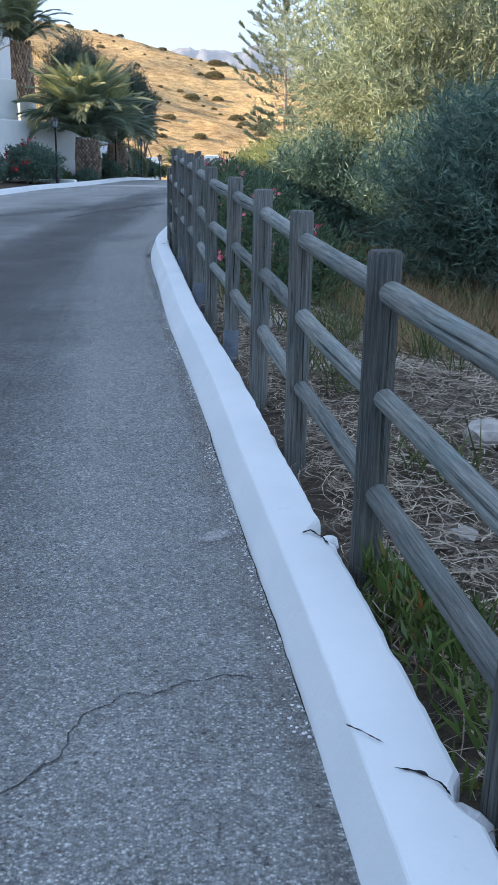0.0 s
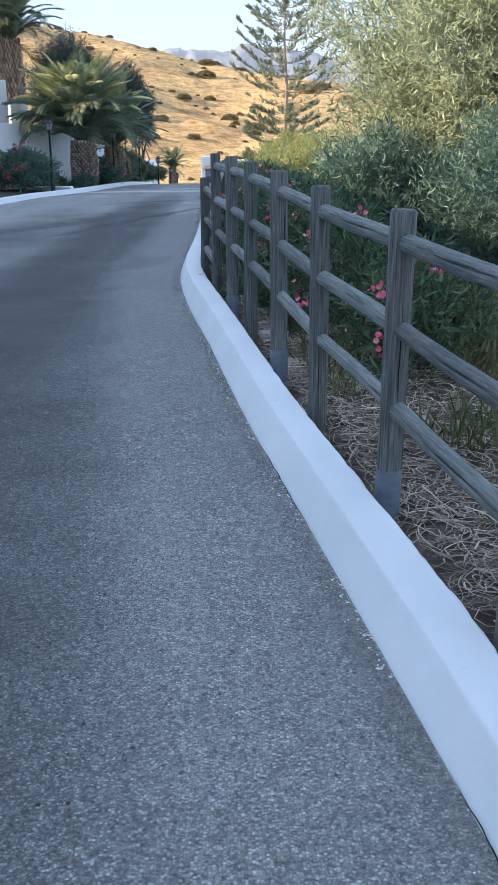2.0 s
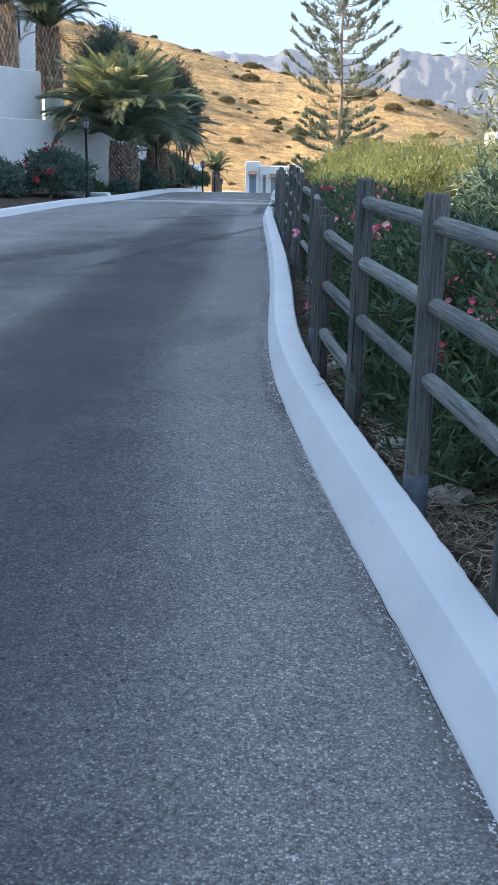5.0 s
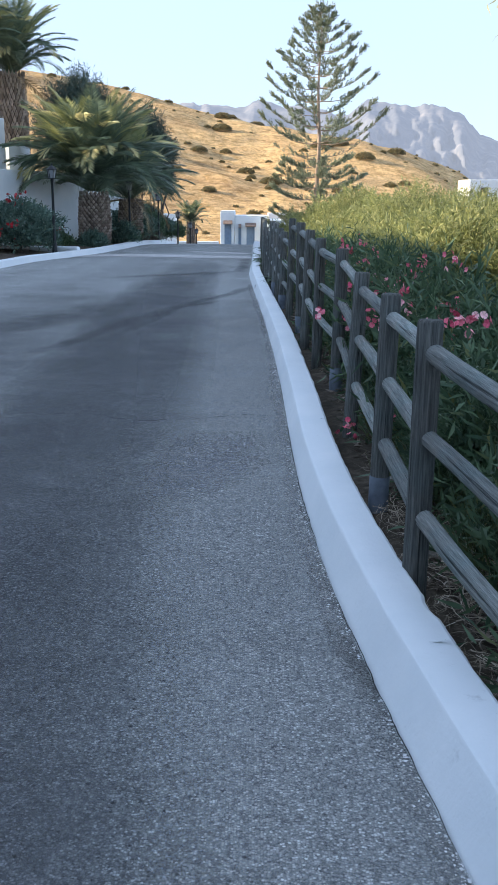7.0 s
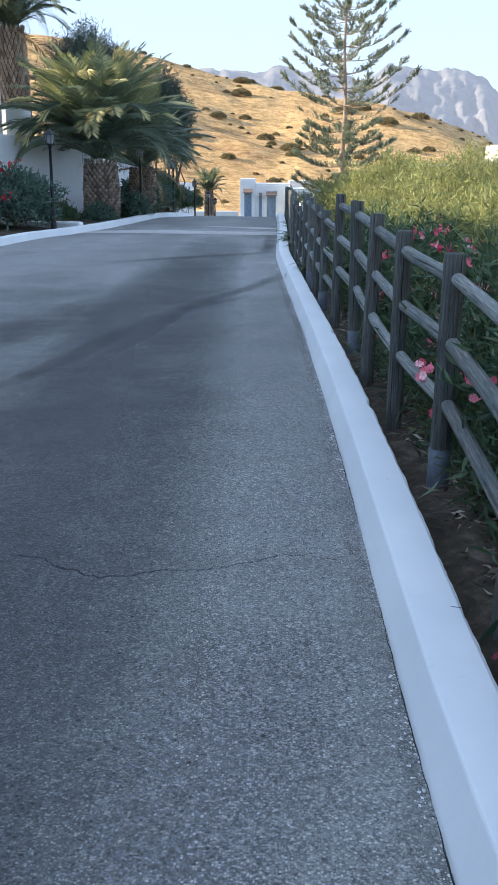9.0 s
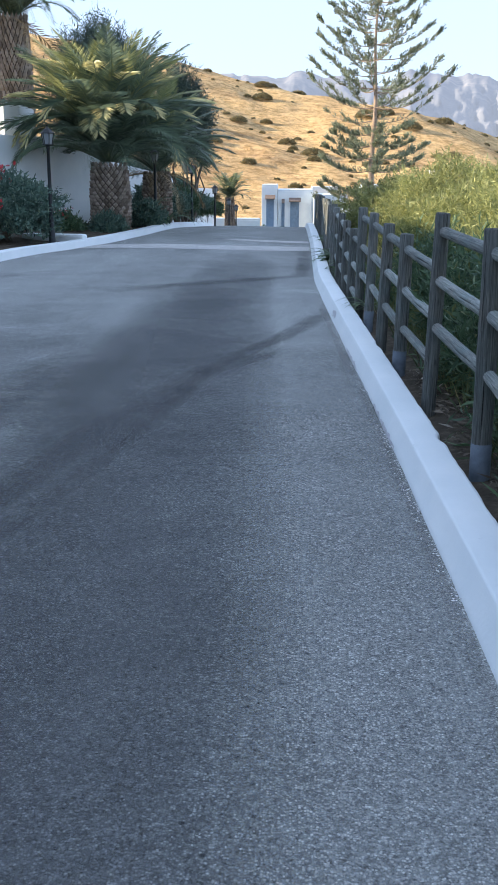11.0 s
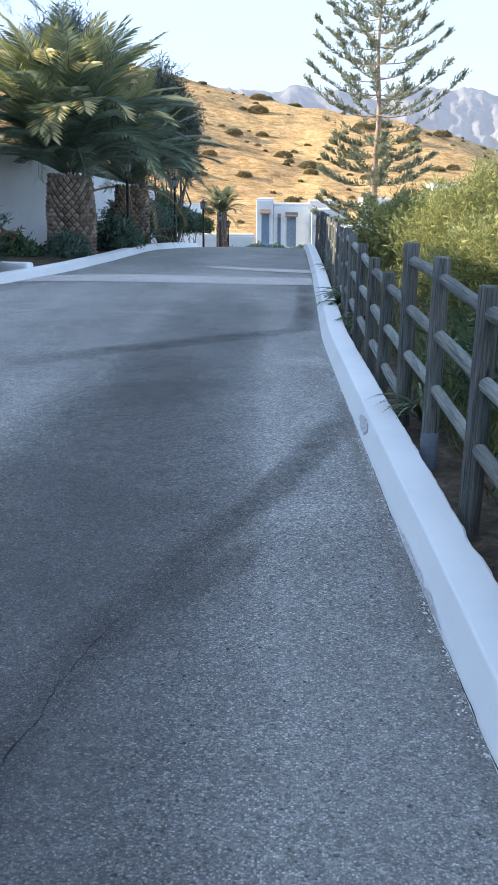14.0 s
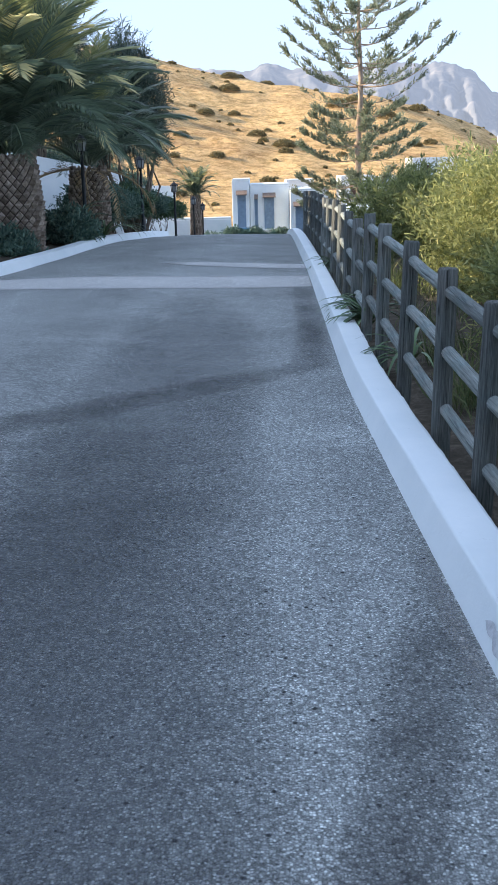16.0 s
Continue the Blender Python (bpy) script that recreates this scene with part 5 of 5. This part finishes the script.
def film(name, pts, widths, mat, label, lift, cols=8, hard=2.5):
    """A soft-edged film on the lane along a run of points, with its own width at every point."""
    n = 60
    s = np.linspace(0, len(pts) - 1, n)
    xs, ys, ws = (np.interp(s, range(len(pts)), v) for v in ([p[0] for p in pts], [p[1] for p in pts], widths))
    V, F, E = [], [], []
    for i in range(n):
        a, b = max(i - 1, 0), min(i + 1, n - 1)
        l = math.hypot(xs[b] - xs[a], ys[b] - ys[a]) or 1
        nx, ny = -(ys[b] - ys[a]) / l, (xs[b] - xs[a]) / l
        for k in range(cols + 1):
            u = k / cols - 0.5
            x, y = xs[i] + nx * ws[i] * u, ys[i] + ny * ws[i] * u
            x = min(max(x, left_x(y) + 0.02), kerb_x(y) - 0.004)
            V.append((x, y, road_top(x, y) + lift))
            E.append((1 - (2 * abs(u)) ** hard) * min(1, 5 * i / n + (0.02), 5 * (n - 1 - i) / n + 0.02))
    for i in range(n - 1):
        for k in range(cols):
            j = i * (cols + 1) + k
            F.append((j, j + 1, j + cols + 2, j + cols + 1))
    ob = mesh_object(name, V, F, mat, smooth=True)
    at = ob.data.attributes.new("edge", "FLOAT", "POINT")
    at.data.foreach_set("value", [max(0.0, e) for e in E])
    return tagged(ob, label, "road mark", kind="structure")


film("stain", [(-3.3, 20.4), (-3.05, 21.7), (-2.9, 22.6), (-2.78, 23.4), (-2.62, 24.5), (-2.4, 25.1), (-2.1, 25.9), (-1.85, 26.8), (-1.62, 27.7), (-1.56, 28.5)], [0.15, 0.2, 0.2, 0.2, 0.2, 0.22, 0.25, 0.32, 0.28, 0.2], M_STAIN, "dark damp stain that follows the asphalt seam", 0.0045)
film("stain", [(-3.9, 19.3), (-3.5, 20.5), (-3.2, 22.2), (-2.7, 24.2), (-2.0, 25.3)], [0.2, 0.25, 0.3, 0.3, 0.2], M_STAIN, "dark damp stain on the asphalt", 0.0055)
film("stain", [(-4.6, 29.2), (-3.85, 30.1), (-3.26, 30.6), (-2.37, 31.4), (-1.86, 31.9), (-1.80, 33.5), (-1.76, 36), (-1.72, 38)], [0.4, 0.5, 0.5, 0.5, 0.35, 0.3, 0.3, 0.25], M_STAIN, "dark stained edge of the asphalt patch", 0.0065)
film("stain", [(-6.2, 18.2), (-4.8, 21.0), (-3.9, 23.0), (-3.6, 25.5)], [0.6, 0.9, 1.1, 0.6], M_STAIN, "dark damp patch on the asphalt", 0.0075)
film("pale_band", [(-9.5, 38.0), (-6.6, 37.95), (-4.5, 37.8), (-2.8, 37.65), (-1.6, 37.6), (0.6, 37.6)], [1.2, 1.5, 1.6, 1.55, 1.5, 1.5], M_BAND, "pale band across the lane", 0.0085, 20, 9)
# sunlight streak near the crest, painted on as a pale film
film("pale_band", [(-3.9, 40.6), (-3.2, 40.3), (-2.4, 39.9), (-1.7, 39.6), (-0.8, 39.5)], [0.3, 0.7, 0.8, 0.9, 0.9], M_BAND, "streak of sunlight painted pale across the lane", 0.009, 12, 6)
film("pale_band", [(-3.2, 27.0), (-2.9, 29.0), (-2.9, 33.0), (-3.1, 36.5)], [0.9, 1.3, 1.5, 1.0], M_PATCH, "smoother worn asphalt in the wheel track", 0.0095)
film("smooth_patch", [(-2.6, -1.5), (-2.9, 4.0), (-3.4, 9.0), (-3.9, 16.0), (-4.3, 22.0), (-4.6, 29.0)], [2.9, 2.9, 2.9, 3.0, 2.6, 2.0], M_PATCH, "smoother worn asphalt in the middle of the lane", 0.0105, 12)
# broad strips of darker and paler asphalt that follow the kerb line
M_DARKSTRIP = film_material("darker_lane_asphalt", (0.115, 0.12, 0.124), 0.72, 0.7, 1.1, 0.65)
M_PALESTRIP = film_material("paler_kerbside_asphalt", (0.37, 0.375, 0.36), 0.62, 1.1, 1.15, 0.65)
film("wheel_track", [(kerb_x(y) - 1.42, y) for y in (-4.0, 3, 9, 14, 19, 24, 28, 32)], [1.7] * 8, M_DARKSTRIP, "darker strip along the asphalt", 0.0125, 10)
film("wheel_track", [(kerb_x(y) - 0.34, y) for y in (-6.0, 3, 9, 15, 18, 21, 23.5, 25.5)], [1.05] * 8, M_PALESTRIP, "paler strip of asphalt beside the kerb", 0.0135, 8)
film("pale_patch", [(-2.1, 14.6), (-1.9, 15.4), (-1.8, 16.2)], [0.5, 0.75, 0.5], M_PALESPOT, "pale worn patch in the asphalt", 0.0145)
for i, (y0, y1, w) in enumerate(((0.8, 3.4, 0.07), (3.2, 6.2, 0.10), (5.6, 9.4, 0.10), (9.0, 12.5, 0.08), (12.2, 15.6, 0.10), (15.4, 19.0, 0.10), (18.6, 24.0, 0.08), (23.5, 28.5, 0.10))):
    ps = [(kerb_x(y) - w * 0.45, y) for y in np.linspace(y0, y1, 6)]
    film("grit_line", ps, [w, w * 1.2, w * 0.8, w * 1.3, w, w * 0.8], M_GRIT, "pale grit and flaked paint along the kerb's foot", 0.006 + 0.0006 * i, 4)

for i, (x, y, r) in enumerate(((-3.9, 91.5, 0.8), (-2.6, 91.8, 0.7), (-0.9, 92.0, 0.8), (-5.6, 90.5, 0.9))):
    shrub("garden_shrub", x, y, (r, 0.7, 0.55), -2.35 - 0.1 * i, 500, 6, 0.16, 0.07, M_DARKLEAF, "low dark shrub before the village house", "bush", 700 + i, 0.25, 0.5, 0.02, 6, 0.1, 0.4)
blue = slab("blue_bench", -4.0, -2.7, 93.6, 93.9, -3.2, -2.45, M_BLUE, None, 0.02)
tagged(blue, "blue painted bench wall before the village house", "bench")

# a taller lamp with two hanging lanterns, further back on the verge
tx, ty = -9.0, 33.4
tz = ground_z(tx, ty)
twin = empty("street_lamp", pose(tx, ty, tz))
tagged(twin, "tall black iron lamp post with two hanging lanterns", "street lamp")
lathe("post", [(0.13, -0.05), (0.13, 0.06), (0.08, 0.12), (0.065, 0.5), (0.045, 1.6), (0.035, 3.1), (0.05, 3.15), (0.02, 3.3)], 12, M_IRON, twin)
for sg in (-1, 1):
    av, af = tube([(0, 0, 3.0), (sg * 0.12, 0, 3.2), (sg * 0.26, 0, 3.26), (sg * 0.36, 0, 3.18), (sg * 0.38, 0, 3.08)], [0.02] * 5, 6)
    arm = mesh_object("arm", av, af, M_IRON, twin, True)
    hood = lathe("lantern", [(0.02, 0.0), (0.13, -0.08), (0.12, -0.10), (0.07, -0.30), (0.02, -0.33)], 6, M_IRON, arm)
    hood.location = (sg * 0.38, 0, 3.08)

# the seam itself, a thin broken line in the stain
ribbon("road_crack", [(-3.3, 20.4), (-3.05, 21.7), (-2.93, 22.3), (-2.85, 22.9), (-2.72, 23.9), (-2.6, 24.5)], 0.003, M_TAR, "thin broken seam between two layers of asphalt", "crack", 6, 0.03, 0.016, 0.03, 0.9)
film("pale_patch", [(-0.19, 3.15), (-0.12, 3.21), (-0.05, 3.27)], [0.05, 0.10, 0.05], M_PALE, "small pale mortar spot on the asphalt", 0.0155, 6)


# ---------------------------------------------------------------- damage on the kerb, stones, strap-leaved plant
def kerb_top(y):
    return interp(y, [0, 5, 9, 11, 13.5, 15.5, 40], [0.115, 0.13, 0.155, 0.18, 0.175, 0.14, 0.13])


def top_crack(pts, width, seed):
    V, F, P = [], [], []
    for (x0, y0), (x1, y1) in zip(pts, pts[1:]):
        P += [(x0 + (x1 - x0) * k / 12, y0 + (y1 - y0) * k / 12) for k in range(12)]
    for i, (x, y) in enumerate(P):
        (xa, ya), (xb, yb) = P[max(i - 1, 0)], P[min(i + 1, len(P) - 1)]
        l = math.hypot(xb - xa, yb - ya) or 1
        nx, ny = -(yb - ya) / l, (xb - xa) / l
        w = width * (0.25 + abs(noise.noise(Vector((x * 40, y * 40, seed)))) * 1.8) * min(1, i / 4, (len(P) - 1 - i) / 4)
        o = 0.006 * noise.noise(Vector((x * 30, y * 30, seed + 5)))
        for sg in (-1, 1):
            V.append((x + nx * (o + sg * w / 2), y + ny * (o + sg * w / 2), kerb_top(y) + 0.0075))
    for i in range(len(P) - 1):
        F.append((2 * i, 2 * i + 1, 2 * i + 3, 2 * i + 2))
    tagged(mesh_object("kerb_crack", V, F, M_TAR), "dark hairline crack in the whitewashed kerb", "crack", kind="structure")


top_crack([(0.205, 1.865), (0.235, 1.84), (0.255, 1.815), (0.285, 1.79)], 0.008, 1)
top_crack([(0.29, 1.71), (0.34, 1.69), (0.37, 1.66), (0.39, 1.61)], 0.010, 2)
top_crack([(0.17, 2.95), (0.20, 2.99), (0.23, 2.93), (0.25, 2.85)], 0.009, 3)
top_crack([(-0.30, 7.05), (-0.27, 7.04), (-0.24, 7.06)], 0.005, 4)
top_crack([(-1.2, 16.0), (-1.15, 15.98)], 0.006, 5)

M_STONE = plain("pale_stone", (0.36, 0.34, 0.31), 0.9, 0.2, 0.35, 14)
M_MORTAR = plain("broken_concrete", (0.50, 0.505, 0.52), 0.9, 0.2, 0.3, 25)


def rock(name, x, y, z, r, mat, seed, label, flat=0.6):
    bm = bmesh.new()
    bmesh.ops.create_icosphere(bm, subdivisions=2, radius=1)
    for v in bm.verts:
        k = 1 + 0.35 * noise.noise(v.co * 1.3 + Vector((seed * 3.1, 0, 0))) + 0.12 * noise.noise(v.co * 4 + Vector((seed, 0, 0)))
        v.co = Vector((v.co.x * r * k * 1.2, v.co.y * r * k, v.co.z * r * k * flat))
    ob = part(name, bm, mat)
    ob.matrix_world = pose(x, y, z + r * flat * 0.45, 0, 0, seed * 47)
    return tagged(ob, label, "stone")


rock("broken_chunk", 0.252, 2.93, 0.098, 0.032, M_WHITE, 2, "broken whitewashed chunk on the kerb's edge", 0.7)
rock("broken_chunk", 0.40, 1.60, 0.045, 0.06, M_MORTAR, 3, "grey broken concrete lump beside the kerb", 0.7)
for i, (x, y, r) in enumerate(((1.08, 4.3, 0.11), (0.9, 6.2, 0.07), (-0.42, 10.1, 0.10), (-0.55, 11.2, 0.09), (-0.72, 11.9, 0.08), (-0.35, 9.2, 0.06), (0.2, 7.6, 0.08), (-0.85, 13.9, 0.09), (-0.9, 15.1, 0.07), (0.75, 3.2, 0.05), (-0.78, 12.7, 0.06))):
    rock("stone", x, y, ground_z(x, y), r, M_STONE, i + 5, "pale rough stone lying on the bank")


def strap_plant(x, y, n, length, width, seed, label):
    """Long arching strap leaves from one crown."""
    rng = random.Random(seed)
    root = empty("strap_plant", pose(x, y, ground_z(x, y)))
    tagged(root, label, "plant")
    for k in range(n):
        a, e = rng.uniform(0, 6.283), rng.uniform(0.8, 1.4)
        if k % 2:
            a = rng.uniform(2.4, 4.4)
        L = length * rng.uniform(0.6, 1.1)
        V, F, p, m = [], [], Vector((0, 0, 0)), 7
        side = Vector((-math.sin(a), math.cos(a), 0))
        for i in range(m + 1):
            f = i / m
            w = width * (math.sin(math.pi * min(1, f * 0.9 + 0.12)) + 0.02)
            V += [p - side * w / 2, p + Vector((0, 0, -w * 0.25)), p + side * w / 2]
            ang = e - 2.1 * f
            p = p + Vector((math.cos(a) * math.cos(ang), math.sin(a) * math.cos(ang), math.sin(ang))) * L / m
        for i in range(m):
            j = 3 * i
            F += [(j, j + 1, j + 4, j + 3), (j + 1, j + 2, j + 5, j + 4)]
        mesh_object("leaf", V, F, M_STRAP, root, True)


nn = Nodes("strap_leaf", 0.4, 0.4)
nn.color(nn.ramp(nn.random(), (0.0, (0.05, 0.10, 0.045)), (1.0, (0.13, 0.20, 0.085))))
M_STRAP = nn.mat
strap_plant(kerb_x(33.4) + 0.36, 33.4, 26, 0.62, 0.035, 3, "strap-leaved plant hanging over the white kerb")
strap_plant(kerb_x(34.2) + 0.40, 34.2, 22, 0.6, 0.035, 4, "strap-leaved plant hanging over the white kerb")
strap_plant(kerb_x(31.6) + 0.50, 31.6, 22, 0.6, 0.03, 5, "strap-leaved plant behind the white kerb")
strap_plant(kerb_x(27.3) + 0.42, 27.3, 26, 0.45, 0.018, 6, "grassy green tuft behind the white kerb")
strap_plant(kerb_x(38.6) + 0.42, 38.6, 24, 0.6, 0.03, 7, "strap-leaved plant behind the white kerb")
strap_plant(-6.35, 45.4, 36, 1.9, 0.07, 8, "spiky long-leaved plant at the palm's foot")
strap_plant(-5.75, 47.2, 30, 1.5, 0.06, 9, "spiky long-leaved plant at the palm's foot")


def paint_flakes():
    """Chips of old whitewash and pale grit along the kerb's foot."""
    rng = np.random.default_rng(77)
    n = 7000
    y = rng.uniform(0.5, 31, n)
    y = y[np.array([noise.noise(Vector((0.4, b * 1.1, 9))) for b in y]) > -0.05]
    n = len(y)
    x = np.interp(y, *KX) - 0.003 - np.abs(rng.normal(size=n)) * 0.024
    r = 0.001 + 0.0065 * rng.random(n) ** 3
    z = np.array([road_top(a, b) for a, b in zip(x, y)]) + 0.0165
    a = rng.random(n) * 6.283
    c = np.stack([x, y, z], 1)
    q = np.stack([c + np.stack([np.cos(a + k * 1.571) * r * rng.uniform(0.5, 1.2, n), np.sin(a + k * 1.571) * r * rng.uniform(0.6, 1.4, n), np.zeros(n)], 1) for k in range(4)], 1)
    tagged(quads_object("paint_flakes", q, M_FLAKE), "flaked whitewash and grit at the kerb's foot", "grit", kind="stuff")


M_FLAKE = plain("flaked_whitewash", (0.56, 0.57, 0.57), 0.9, 0.2, 0.3, 60)
paint_flakes()
for y0, y1 in ((1.9, 3.6), (3.9, 4.7), (6.2, 7.4), (9.2, 10.6), (11.8, 13.4), (13.9, 16.4), (17.2, 19.0), (22.6, 24.2), (25.2, 26.4)):
    ribbon("kerb_gap", [(kerb_x(y) - 0.005, y) for y in np.linspace(y0, y1, 9)], 0.0028, M_TAR, "dark gap between asphalt and kerb", "crack", y0, 0.006, 0.0175, 0.03, 0.9)


def bare_patch(y0, y1, lo, hi, seed):
    """Grey concrete where the whitewash has come off the kerb's face."""
    V, F, n = [], [], 60
    for i in range(n):
        y = y0 + (y1 - y0) * i / (n - 1)
        a = interp(y, [0, 2, 5, 9, 14, 17, 40], [0.05, 0.06, 0.078, 0.09, 0.068, 0.058, 0.06])
        mid, half = (lo + hi) / 2, (hi - lo) / 2
        half *= min(1, 5 * i / n, 5 * (n - 1 - i) / n) * (0.75 + 0.6 * noise.noise(Vector((y * 14, seed, 0))))
        mid += 0.12 * noise.noise(Vector((y * 9, seed, 4)))
        for u in (mid - half, mid + half):
            u = min(max(u, 0.05), 0.93)
            V.append((kerb_x(y) + a * u - 0.0045, y, kerb_top(y) * u + 0.003))
    for i in range(n - 1):
        F.append((2 * i, 2 * i + 1, 2 * i + 3, 2 * i + 2))
    tagged(mesh_object("bare_patch", V, F, M_MORTAR), "bare grey concrete where whitewash has flaked", "patch", kind="structure")


bare_patch(26.9, 27.35, 0.25, 0.8, 1)
bare_patch(24.2, 25.3, 0.02, 0.25, 4)
bare_patch(21.8, 23.2, 0.02, 0.22, 5)
